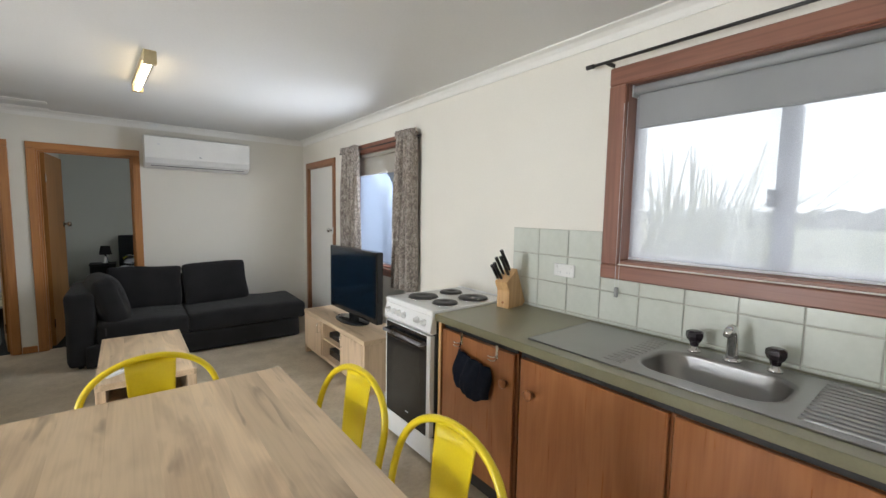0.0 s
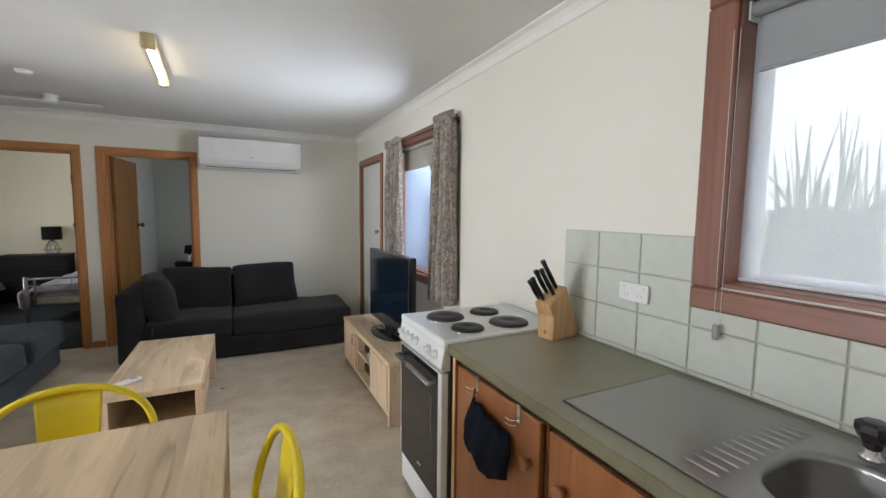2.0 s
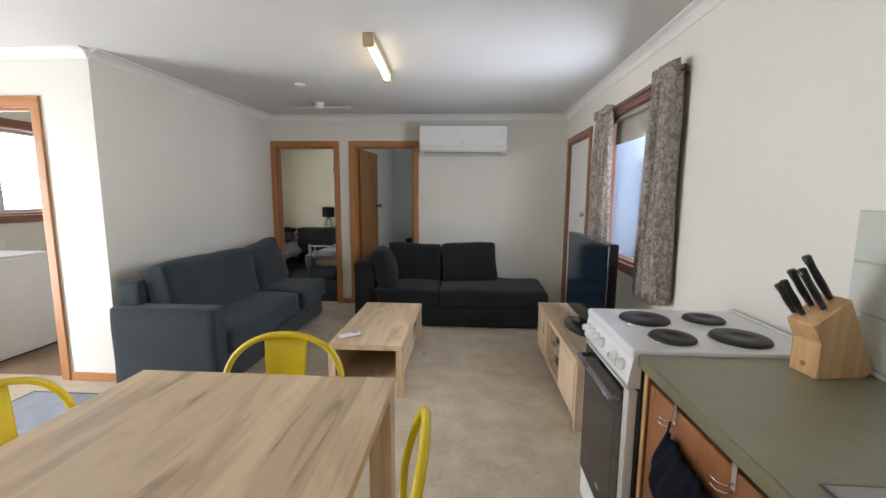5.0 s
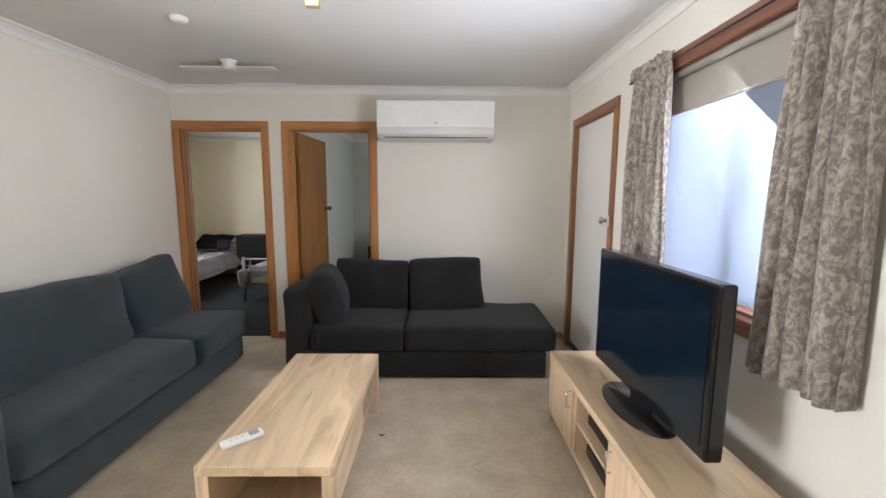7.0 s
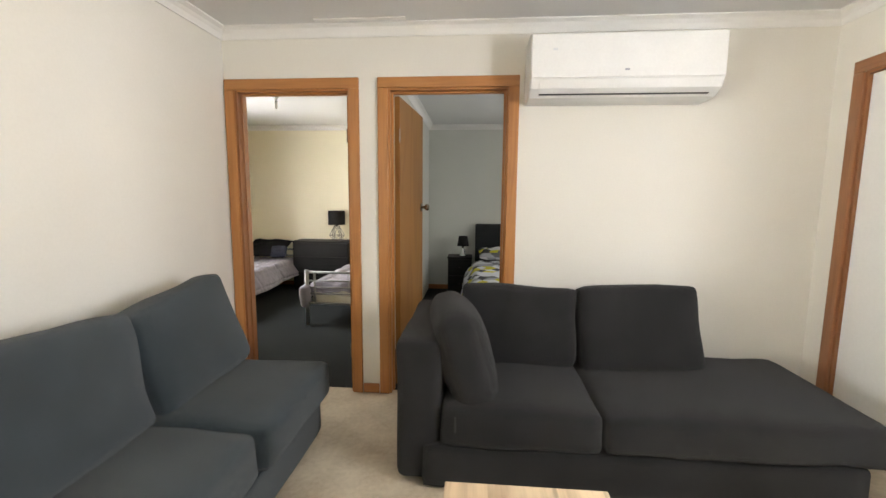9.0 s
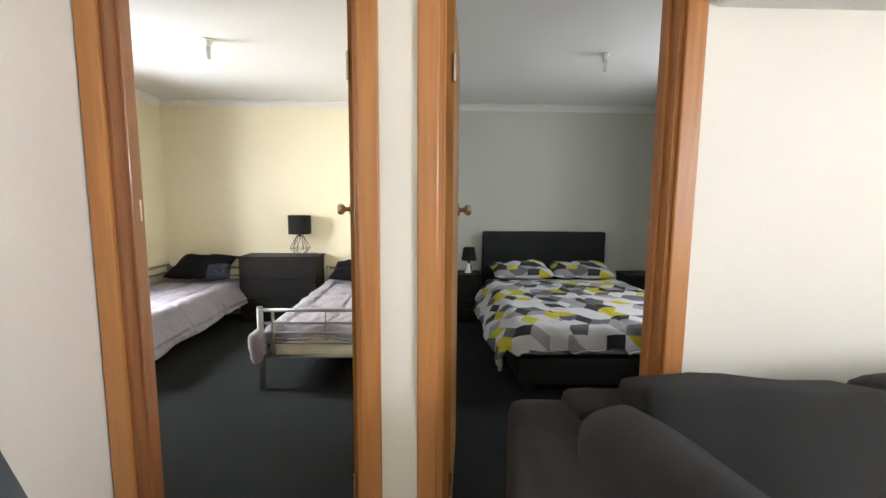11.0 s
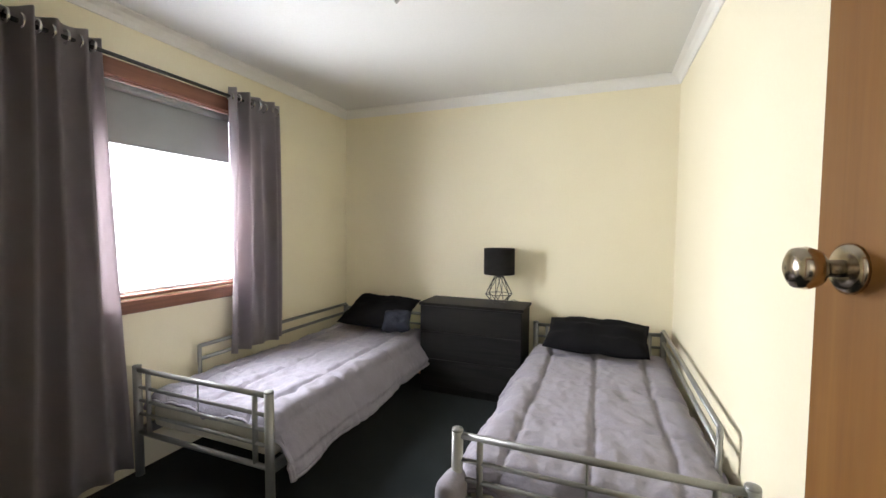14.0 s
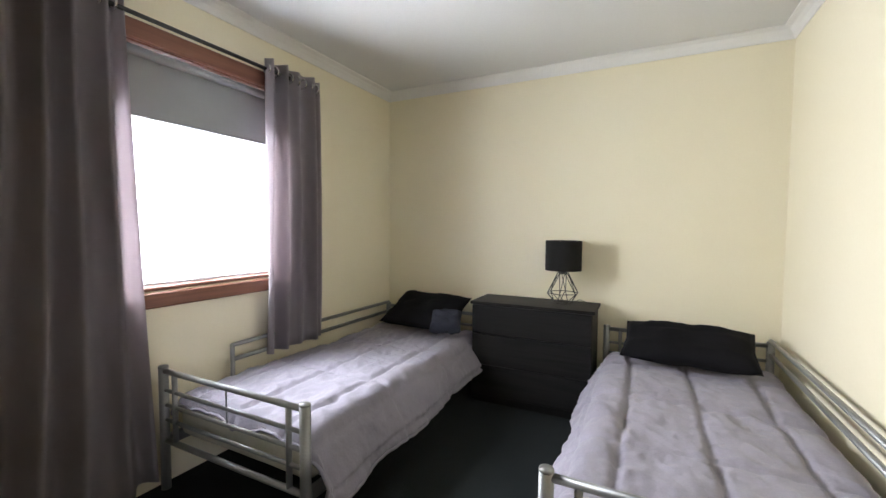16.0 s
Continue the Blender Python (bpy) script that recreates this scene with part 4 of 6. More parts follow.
part("seat_cushion", place_cushion((1.175, 0.80, 0.20), 1.525, 0.360, 0.315, radius=0.045, puff=(0, 0.008, 0.018), wobble=0.006, seed=2.0), FABRIC, sofa, "long chaise seat cushion", smooth=True)
part("back_cushion", place_cushion((0.64, 0.17, 0.44), 0.61, 0.56, 0.620, -13, 1, 0, radius=0.035, puff=(0.0, 0.03, 0.015), wobble=0.010, seed=3.0), FABRIC, sofa, smooth=True)
part("back_cushion", place_cushion((0.64, 0.17, 0.46), 1.265, 0.56, 0.625, -13, -3, 1, radius=0.035, puff=(0.0, 0.03, 0.015), wobble=0.010, seed=4.5), FABRIC, sofa, smooth=True)
part("side_cushion", place_cushion((0.20, 0.58, 0.45), 0.300, 0.285, 0.595, 0, -17, 8, radius=0.07, puff=(0.045, 0.015, 0.02), wobble=0.010, seed=6.0), FABRIC, sofa, smooth=True)
part("label_tag", slab(0.285, 0.295, -0.040, -0.034, 0.30, 0.37), MATT_BLACK, sofa, "small black cloth tag")
feet(sofa, ((0.1, 0.1), (0.1, 0.72), (1.9, 0.1), (1.9, 0.72)))

long_sofa = thing("long_sofa", (-3.70, -2.56, 0), "slate grey fabric three-seat sofa against the wall", "sofa")
part("armrest", place_cushion((0.77, 0.15, 0.60), 0.385, 0.075, 0.325, radius=0.025, puff=(0, 0.004, 0.004), wobble=0.003), FABRIC_SLATE, long_sofa, smooth=True)
part("base", place_cushion((0.78, 1.90, 0.20), 0.400, 1.09, 0.125, radius=0.025, wobble=0.003, cuts=8), FABRIC_SLATE, long_sofa, smooth=True)
part("back_frame", place_cushion((0.17, 1.46, 0.56), 0.10, 0.80, 0.52, radius=0.03, wobble=0.003), FABRIC_SLATE, long_sofa, smooth=True)
for k, (a, b, w) in enumerate(((0.15, 1.345, 0.645), (1.35, 2.05, 0.67))):
    part("seat_cushion", place_cushion((w, b - a, 0.20), 0.17 + w / 2, (a + b) / 2, 0.335, radius=0.045, puff=(0.008, 0, 0.022), wobble=0.006, seed=k + 0.5), FABRIC_SLATE, long_sofa, smooth=True)
for k, (a, b, roll, turn) in enumerate(((0.13, 1.34, 0, 0), (1.36, 1.955, 9, -4))):
    part("back_cushion", place_cushion((0.18, b - a, 0.48), 0.285, (a + b) / 2, 0.655, roll, -13, turn, radius=0.038, puff=(0.035, 0.0, 0.012), wobble=0.010, seed=k + 7.5), FABRIC_SLATE, long_sofa, smooth=True)
feet(long_sofa, ((0.1, 0.1), (0.68, 0.1), (0.1, 1.94), (0.68, 1.94)))

table = thing("coffee_table", (-1.885, -1.94, 0), "light sonoma oak coffee table with lower shelf", "coffee table")
part("tabletop", slab(-0.267, 0.267, -0.563, 0.563, 0.345, 0.385, 0.002), OAK_Y, table)
for sx in (-1, 1):
    for sy in (-1, 1):
        part("leg", slab(*sorted((sx * 0.215, sx * 0.266)), *sorted((sy * 0.512, sy * 0.562)), 0, 0.345, 0.002), OAK_Z, table)
    part("side_panel", slab(*sorted((sx * 0.222, sx * 0.238)), -0.512, 0.16, 0.10, 0.345), OAK_Y, table)
part("shelf", slab(-0.222, 0.222, -0.545, 0.545, 0.065, 0.10, 0.002), OAK_Y, table)
part("divider", slab(-0.222, 0.222, 0.145, 0.16, 0.10, 0.345), OAK_X, table)

remote = thing("remote_control", (-2.045, -2.335, 0.385), "white air conditioner remote control on the coffee table", "remote control", 42)
part("case", slab(-0.082, 0.082, -0.026, 0.026, 0.0, 0.020, 0.008, 3), PLASTIC_WHITE, remote, smooth=False)
part("display", slab(0.026, 0.066, -0.017, 0.017, 0.0195, 0.0215), ALU_GREY, remote, "small grey display")
for j in range(3):
    part("button", slab(-0.05 + j * 0.022, -0.038 + j * 0.022, -0.006, 0.006, 0.0195, 0.022, 0.002), ALU, remote)

unit = thing("tv_cabinet", (-0.325, -2.165, 0), "light sonoma oak TV cabinet with an open middle", "tv cabinet")
part("top", slab(-0.205, 0.205, -0.67, 0.67, 0.415, 0.453, 0.002), OAK_Y, unit)
for y0, y1 in ((-0.67, -0.632), (0.632, 0.67)):
    part("end_panel", slab(-0.200, 0.200, y0, y1, 0, 0.415, 0.002), OAK_Z, unit)
part("bottom", slab(-0.195, 0.198, -0.632, 0.632, 0.055, 0.085, 0.002), OAK_Y, unit)
part("back_panel", slab(0.185, 0.195, -0.632, 0.632, 0.085, 0.415), OAK_Y, unit)
for y in (-0.205, 0.215):
    part("divider", slab(-0.190, 0.185, y - 0.01, y + 0.01, 0.085, 0.415), OAK_Z, unit)
part("shelf", slab(-0.185, 0.185, -0.195, 0.205, 0.242, 0.258), OAK_Y, unit)
for y0, y1, hy in ((-0.630, -0.217, -0.255), (0.227, 0.630, 0.262)):
    d = part("cabinet_door", slab(-0.204, -0.188, y0, y1, 0.089, 0.411, 0.002), OAK_Z, unit)
    part("handle", tube(bmesh.new(), [(-0.204, hy, 0.30), (-0.224, hy, 0.30), (-0.224, hy, 0.39), (-0.204, hy, 0.39)], 0.005, 8), CHROME, d, "slim metal bar handle", True)
for z, h, name, lab in ((0.258, 0.055, "disc_player", "black disc player on the cabinet shelf"), (0.085, 0.07, "set_top_box", "black set-top box in the cabinet")):
    b = thing(name, (-0.34, -2.16, z), lab, "media box")
    part("case", slab(-0.12, 0.12, -0.17, 0.17, 0.004, h, 0.004), MATT_BLACK, b)
    part("front_panel", slab(-0.124, -0.119, -0.165, 0.165, 0.008, h - 0.006), GLOSS_BLACK, b)
    for fy in (-0.13, 0.13):
        part("foot", slab(-0.09, 0.09, fy - 0.012, fy + 0.012, 0, 0.004), MATT_BLACK, b)

tv = thing("television", (-0.31, -2.188, 0.453), "black flat screen television on an oval stand", "television", 0.5)
part("casing", slab(-0.02, 0.045, -0.478, 0.478, 0.055, 0.675, 0.012, 3), GLOSS_BLACK, tv)
part("screen", slab(-0.0225, -0.018, -0.446, 0.446, 0.105, 0.645), SCREEN, tv, "dark switched-off screen")
part("neck", slab(-0.012, 0.03, -0.07, 0.07, 0.012, 0.07, 0.006), GLOSS_BLACK, tv)
stand = bmesh.new()
lathe(stand, [(0.98, 0.0), (1.0, 0.35), (0.97, 0.75), (0.2, 1.0)], Matrix.Translation((-0.01, 0, 0)) @ Matrix.Diagonal((0.125, 0.25, 0.016, 1)), 40)
part("stand", stand, GLOSS_BLACK, tv, "glossy oval stand", True)
part("back_bulge", slab(0.045, 0.085, -0.33, 0.33, 0.15, 0.52, 0.015, 2), MATT_BLACK, tv)

ac = thing("air_conditioner", (-1.258, 0, 1.905), "white split-system air conditioner on the wall", "air conditioner")
prof = [(0.0, 0.002), (-0.10, 0.003), (-0.165, 0.010), (-0.225, 0.046), (-0.242, 0.082), (-0.249, 0.098), (-0.252, 0.312), (-0.246, 0.330), (-0.226, 0.340), (0.0, 0.346)]
body = bmesh.new()
ends = [[body.verts.new((x, y, z)) for y, z in prof] for x in (-0.520, -0.510, 0.510, 0.520)]
for v in ends[0] + ends[3]:
    v.co.y, v.co.z = v.co.y * 0.97, 0.174 + (v.co.z - 0.174) * 0.97
for r0, r1 in zip(ends, ends[1:]):
    for j in range(len(prof)):
        k = (j + 1) % len(prof)
        body.faces.new((r0[j], r0[k], r1[k], r1[j]))
body.faces.new(ends[0])
body.faces.new(list(reversed(ends[3])))
part("body", body, PLASTIC_WHITE, ac)
part("front_panel", slab(-0.514, 0.514, -0.259, -0.249, 0.096, 0.327, 0.004, 2), PLASTIC_WHITE, ac)
flap = sheet([[(x, -0.202, 0.026), (x, -0.231, 0.046), (x, -0.254, 0.090)] for x in (-0.465, 0.465)], 0.005)
part("louvre", flap, PLASTIC_WHITE, ac)
part("outlet_slot", slab(-0.46, 0.46, -0.203, -0.186, 0.0185, 0.0235), MATT_BLACK, ac, "dark air outlet slot")
part("badge", slab(-0.012, 0.012, -0.2605, -0.2588, 0.130, 0.140), ALU_GREY, ac, "small grey badge")
part("sticker", slab(-0.40, -0.375, -0.2605, -0.2588, 0.24, 0.252), ALU, ac)

batten = thing("fluorescent_light", (-1.83, -2.185, TOP), "warm fluorescent batten light on the ceiling, switched on", "ceiling light", 3)
part("body", slab(-0.032, 0.032, -0.41, 0.41, -0.035, 0, 0.003), CREAM_PLASTIC, batten)
for y0, y1 in ((-0.415, -0.375), (0.375, 0.415)):
    part("end_cap", slab(-0.034, 0.034, y0, y1, -0.078, 0, 0.004), CREAM_PLASTIC, batten, "yellowed cream end cap")
part("tube", tube(bmesh.new(), [(0, -0.375, -0.056), (0, 0.375, -0.056)], 0.018, 14), TUBE_GLOW, batten, "glowing warm white tube", True)

fan = thing("ceiling_fan", (-2.80, -0.72, TOP), "small white two-blade ceiling fan at rest", "ceiling fan")
part("hub", lathe(bmesh.new(), [(0.02, -0.068), (0.048, -0.064), (0.056, -0.045), (0.045, -0.02), (0.062, 0.0)], None, 24), PLASTIC_WHITE, fan, smooth=True)
for s in (-1, 1):
    part("blade", slab(*sorted((s * 0.05, s * 0.345)), -0.045, 0.045, -0.058, -0.051, 0.002), PLASTIC_WHITE, fan)
detector = thing("smoke_alarm", (-2.70, -1.47, TOP), "round white smoke alarm on the ceiling", "smoke alarm")
part("case", lathe(bmesh.new(), [(0.016, -0.026), (0.036, -0.025), (0.044, -0.015), (0.048, 0.0)], None, 24), PLASTIC_WHITE, detector, smooth=True)
strip = structure("trim", slab(-3.06, -2.50, -0.128, -0.090, TOP - 0.008, TOP, 0.003), CORNICE, "white ceiling joint cover strip", "trim")


# ---- dining and kitchen ----
dining = thing("dining_table", (-1.915, -4.585, 0), "light sonoma oak rectangular dining table", "dining table")
part("tabletop", slab(-0.475, 0.475, -0.78, 0.78, 0.728, 0.764, 0.002), OAK_Y, dining)
for sx in (-1, 1):
    for sy in (-1, 1):
        part("leg", slab(*sorted((sx * 0.395, sx * 0.474)), *sorted((sy * 0.70, sy * 0.779)), 0, 0.728, 0.002), OAK_Z, dining)
    part("apron", slab(*sorted((sx * 0.425, sx * 0.445)), -0.70, 0.70, 0.648, 0.728), OAK_Y, dining)
for sy in (-1, 1):
    part("apron", slab(-0.395, 0.395, *sorted((sy * 0.73, sy * 0.75)), 0.648, 0.728), OAK_X, dining)


def metal_chair(place, turn, label):
    """Pressed steel cafe chair; its back stands on the +y side."""
    c = thing("metal_chair", place, label, "chair", turn, "yellow metal chairs")
    seat = []
    for j in range(13):
        v = j / 12 * 2 - 1
        row = []
        for i in range(13):
            u = i / 12 * 2 - 1
            k = 1 - 0.10 * (u * u) * (v * v) * 1.6
            wide = 0.178 - 0.018 * (v + 1) / 2
            row.append(Vector((u * wide * k, v * 0.178 * k, 0.450 - 0.012 * (1 - u * u) * (1 - v * v) - 0.012 * max(abs(u), abs(v)) ** 12)))
        seat.append(row)
    part("seat", sheet(seat, 0.012), YELLOW, c, smooth=True)
    arch = []
    for j in range(29):
        a = math.pi * j / 28
        x = -0.232 * math.cos(a)
        lift = math.sin(a) ** 0.75
        arch.append((x, 0.150 + 0.060 * lift, 0.655 + 0.208 * lift))
    tail = [(-0.165, 0.150, 0.445), (-0.205, 0.135, 0.53), (-0.232, 0.138, 0.60)]
    line = tail + arch + [(-x, y, z) for x, y, z in reversed(tail)]
    part("back_tube", tube(bmesh.new(), line, 0.0125, 10), YELLOW, c, smooth=True)
    splat = []
    for j in range(9):
        v = j / 8
        half = 0.062 + 0.026 * v
        splat.append([Vector((u * half, 0.158 + 0.050 * v ** 1.3 + 0.010 * (1 - u * u), 0.445 + 0.408 * v)) for u in (-1, -0.9, -0.45, 0, 0.45, 0.9, 1)])
    part("backrest", sheet(splat, 0.004), YELLOW, c, smooth=True)
    for sx in (-1, 1):
        for sy in (-1, 1):
            leg = []
            for j in range(6):
                v = j / 5
                x, y = sx * (0.205 - 0.055 * v), sy * (0.215 - 0.065 * v)
                w = 0.014 + 0.026 * v
                leg.append([Vector((x - sx * w, y, v * 0.44)), Vector((x, y, v * 0.44)), Vector((x, y - sy * w, v * 0.44))])
            part("leg", sheet(leg, 0.004), YELLOW, c)
            part("foot", tube(bmesh.new(), [(sx * 0.203, sy * 0.213, 0.0), (sx * 0.200, sy * 0.210, 0.02)], 0.014, 8), MATT_BLACK, c, "black rubber foot")
    for sy in (-1, 1):
        part("stretcher", tube(bmesh.new(), [(-0.185, sy * 0.19, 0.16), (0, sy * 0.15, 0.21), (0.185, sy * 0.19, 0.16)], 0.006, 8), YELLOW, c, smooth=True)
    return c


chair = metal_chair((-1.895, -3.864, 0), 2.8, "yellow powder-coated metal cafe chair tucked under the table")
for x, y, turn in ((-1.488, -4.293, -86), (-1.456, -4.818, -89), (-2.365, -4.19, 90), (-2.365, -4.75, 90)):
    copy_thing(chair, pose(x, y, 0, 0, 0, turn))

rug = thing("floor_mat", (-3.995, -3.07, 0), "slate grey floor mat with dark edge", "mat")
part("pile", slab(-0.262, 0.262, -0.45, 0.45, 0.0, 0.010, 0.003), RUG, rug)
for x0, x1, y0, y1 in ((-0.275, 0.275, -0.463, -0.45), (-0.275, 0.275, 0.45, 0.463), (0.262, 0.275, -0.45, 0.45), (-0.275, -0.262, -0.45, 0.45)):
    part("binding", slab(x0, x1, y0, y1, 0.0, 0.011, 0.003), RUG_EDGE, rug)

stove = thing("electric_stove", (-0.02, -3.615, 0), "white freestanding electric stove with four solid hotplates", "stove")
part("body", slab(-0.585, 0.0, -0.252, 0.252, 0.03, 0.885, 0.003), MATT_BLACK, stove, "black stove body")
part("hob", slab(-0.618, 0.0, -0.256, 0.256, 0.885, 0.920, 0.010, 3), ENAMEL, stove)
panel = bmesh.new()
sec = [(-0.585, 0.785), (-0.622, 0.785), (-0.628, 0.80), (-0.612, 0.888), (-0.585, 0.888)]
ra, rb = ([panel.verts.new((x, y, z)) for x, z in sec] for y in (-0.253, 0.253))
for j in range(5):
    panel.faces.new((ra[j], ra[(j + 1) % 5], rb[(j + 1) % 5], rb[j]))
panel.faces.new(ra)
panel.faces.new(list(reversed(rb)))
part("control_panel", panel, ENAMEL, stove)
for y in (0.205, 0.145, 0.085, 0.025, -0.115, -0.185):
    m = pose(-0.621, y, 0.842, 0, -80, 0)
    kn = part("control_knob", lathe(bmesh.new(), [(0.020, 0), (0.020, 0.008), (0.015, 0.013), (0.014, 0.024), (0.003, 0.025)], m, 18), ENAMEL, stove, smooth=True)
    part("pointer", slab(-0.652, -0.640, y - 0.003, y + 0.003, 0.836, 0.856), PLASTIC_WHITE, kn)
for x, y, r in ((-0.445, 0.075, 0.094), (-0.205, 0.090, 0.076), (-0.440, -0.145, 0.076), (-0.205, -0.135, 0.094)):
    plate = part("hotplate", lathe(bmesh.new(), [(r, 0.0), (r, 0.012), (r - 0.006, 0.017), (r * 0.35, 0.017), (r * 0.30, 0.014), (0.002, 0.014)], pose(x, y, 0.920), 36), IRON, stove, "black cast iron hotplate", True)
    part("trim_ring", lathe(bmesh.new(), [(r + 0.005, 0.0), (r + 0.004, 0.004), (r + 0.0005, 0.005)], pose(x, y, 0.920), 36), CHROME, plate, smooth=True)
oven = part("oven_door", slab(-0.622, -0.587, -0.246, 0.246, 0.175, 0.772, 0.004), ENAMEL, stove)
part("oven_window", slab(-0.6255, -0.6215, -0.214, 0.226, 0.180, 0.768), OVEN_GLASS, oven, "black glass oven door panel")
part("inner_window", slab(-0.6262, -0.6250, -0.150, 0.160, 0.290, 0.640), surface("smoked_oven_window", (0.022, 0.021, 0.020), (0.034, 0.032, 0.030), 0.12, 5, 60, 0.0), oven, "smoked inner oven window")
part("handle", tube(bmesh.new(), [(-0.622, -0.20, 0.722), (-0.662, -0.20, 0.722), (-0.662, 0.20, 0.722), (-0.622, 0.20, 0.722)], 0.011, 10), surface("grey_satin_handle", (0.20, 0.20, 0.21), (0.28, 0.28, 0.29), 0.3, 9, 80, 0.02, metal=0.7), oven, "grey bar handle", True)
part("oven_mark", slab(-0.6275, -0.6250, -0.035, 0.0, 0.245, 0.249), ALU, oven)
part("drawer", slab(-0.612, -0.587, -0.248, 0.248, 0.025, 0.168, 0.004), ENAMEL, stove, "white storage drawer front")
part("plinth", slab(-0.56, -0.02, -0.24, 0.24, 0.0, 0.03), MATT_BLACK, stove)
part("back_lip", slab(-0.010, 0.0, -0.25, 0.25, 0.918, 0.930, 0.003), ENAMEL, stove)

END = -6.55
bench = thing("worktop", (0, 0, 0), "olive green laminate kitchen worktop", "worktop")
bt = bmesh.new()
for x0, x1, y0, y1 in ((-0.614, -0.002, -4.908, -3.872), (-0.614, -0.002, END, -5.362), (-0.614, -0.476, -5.362, -4.908), (-0.158, -0.002, -5.362, -4.908)):
    box(bt, x0, x1, y0, y1, 0.868, 0.905)
bmesh.ops.remove_doubles(bt, verts=bt.verts, dist=1e-5)
part("top", bt, OLIVE, bench)
part("edge_strip", slab(-0.620, -0.614, END, -3.872, 0.866, 0.9055, 0.002), surface("olive_edge_strip", (0.155, 0.145, 0.085), (0.20, 0.188, 0.115), 0.35, 9, 120, 0.03), bench)
part("end_strip", slab(-0.614, -0.002, -3.872, -3.868, 0.866, 0.9055, 0.002), OLIVE, bench)


def kitchen_cabinet(y0, y1, knob_y, high=0.866, stile=0):
    """A base cabinet with one door; y0 < y1."""
    c = thing("base_cabinet", (-0.31, (y0 + y1) / 2, 0), "varnished red-brown plywood base cabinet with round wooden knob", "cabinet", group="kitchen base cabinets")
    h = (y1 - y0) / 2
    for s in (-1, 1):
        part("side_panel", slab(-0.255, 0.30, *sorted((s * (h - 0.016), s * h)), 0.10, high), PLY, c)
    part("bottom", slab(-0.255, 0.30, -h + 0.016, h - 0.016, 0.10, 0.116), PLY, c)
    part("back_panel", slab(0.288, 0.30, -h + 0.016, h - 0.016, 0.116, 0.866), PLY, c)
    part("face_rail", slab(-0.255, -0.235, -h + 0.016, h - 0.016, 0.80, 0.866), PLY, c)
    if stile:
        part("face_stile", slab(-0.262, -0.2555, *sorted((stile * (h - 0.020), stile * h)), 0.10, 0.826), PLY, c)
    part("kickboard", slab(-0.225, 0.28, -h, h, 0.0, 0.10), MATT_BLACK, c)
    d = part("cabinet_door", slab(-0.283, -0.262, -h + 0.008, h - 0.008, 0.12, 0.826, 0.003), PLY, c)
    # black strip put in as the shade of the gap under the worktop
    part("worktop_shade_strip", slab(-0.262, -0.2555, -h, h, 0.828, 0.866), MATT_BLACK, c)
    m = pose(-0.283, knob_y - (y0 + y1) / 2, 0.682, 0, -90, 0)
    part("knob", lathe(bmesh.new(), [(0.011, 0.0), (0.012, 0.012), (0.021, 0.020), (0.023, 0.028), (0.017, 0.034), (0.002, 0.035)], m, 18), PLY, d, "turned wooden knob", True)
    return c


kitchen_cabinet(-4.445, -3.905, -4.395)
kitchen_cabinet(-5.118, -4.470, -4.545, 0.735, -1)
kitchen_cabinet(-5.78, -5.120, -5.70, 0.735, 1)
kitchen_cabinet(END + 0.02, -5.785, -5.86)
side = thing("end_panel", (-0.31, -3.895, 0), "varnished plywood end panel of the kitchen bench", "panel")
part("board", slab(-0.285, 0.30, -0.009, 0.009, 0.0, 0.866, 0.002), PLY, side)
part("edging", slab(-0.291, -0.285, -0.011, 0.011, 0.0, 0.866, 0.001), BLOCK_WOOD, side)
# added black board imitates the shade inside the open gap between cabinets
gap = thing("gap_shade_strip", (-0.31, -4.4575, 0), "black recessed strip added as the shade in the gap between cabinets", "panel")
part("board", slab(-0.24, 0.28, -0.011, 0.011, 0.0, 0.866), MATT_BLACK, gap)

sink = thing("kitchen_sink", (0, 0, 0.905), "stainless steel sink with two ribbed drainers", "sink")
top = bmesh.new()
X0, X1, Y0, Y1 = -0.545, -0.055, -5.80, -4.48
bx0, bx1, by0, by1, rad = -0.470, -0.165, -5.355, -4.915, 0.10
inner = []
for cx, cy, a0 in ((bx1 - rad, by1 - rad, 0), (bx0 + rad, by1 - rad, 90), (bx0 + rad, by0 + rad, 180), (bx1 - rad, by0 + rad, 270)):
    for q in range(8):
        a = radians(a0 + q * 90 / 7)
        inner.append((cx + rad * math.cos(a), cy + rad * math.sin(a)))
levels = [(1.0, 0.004, 1.06), (1.0, 0.003, 1.0), (1.0, -0.010, 0.985), (1.0, -0.13, 0.93), (1.0, -0.150, 0.86), (1.0, -0.155, 0.3)]
mx, my = (bx0 + bx1) / 2, (by0 + by1) / 2
rings = [[top.verts.new((mx + (x - mx) * s, my + (y - my) * s, z)) for x, y in inner] for _, z, s in levels]
for r0, r1 in zip(rings, rings[1:]):
    for j in range(len(r0)):
        top.faces.new((r0[j], r0[(j + 1) % len(r0)], r1[(j + 1) % len(r0)], r1[j]))
top.faces.new(rings[-1])
part("bowl", top, STEEL, sink, "pressed oval bowl", True)
deck = bmesh.new()
outer = []
for x, y in inner:
    dx, dy = x - mx, y - my
    s = min(abs((X1 if dx > 0 else X0) - mx) / max(abs(dx), 1e-6), abs((by1 + 0.03 if dy > 0 else by0 - 0.03) - my) / max(abs(dy), 1e-6))
    outer.append(deck.verts.new((mx + dx * s, my + dy * s, 0.004)))
rim = [deck.verts.new((mx + (x - mx) * 1.06, my + (y - my) * 1.06, 0.004)) for x, y in inner]
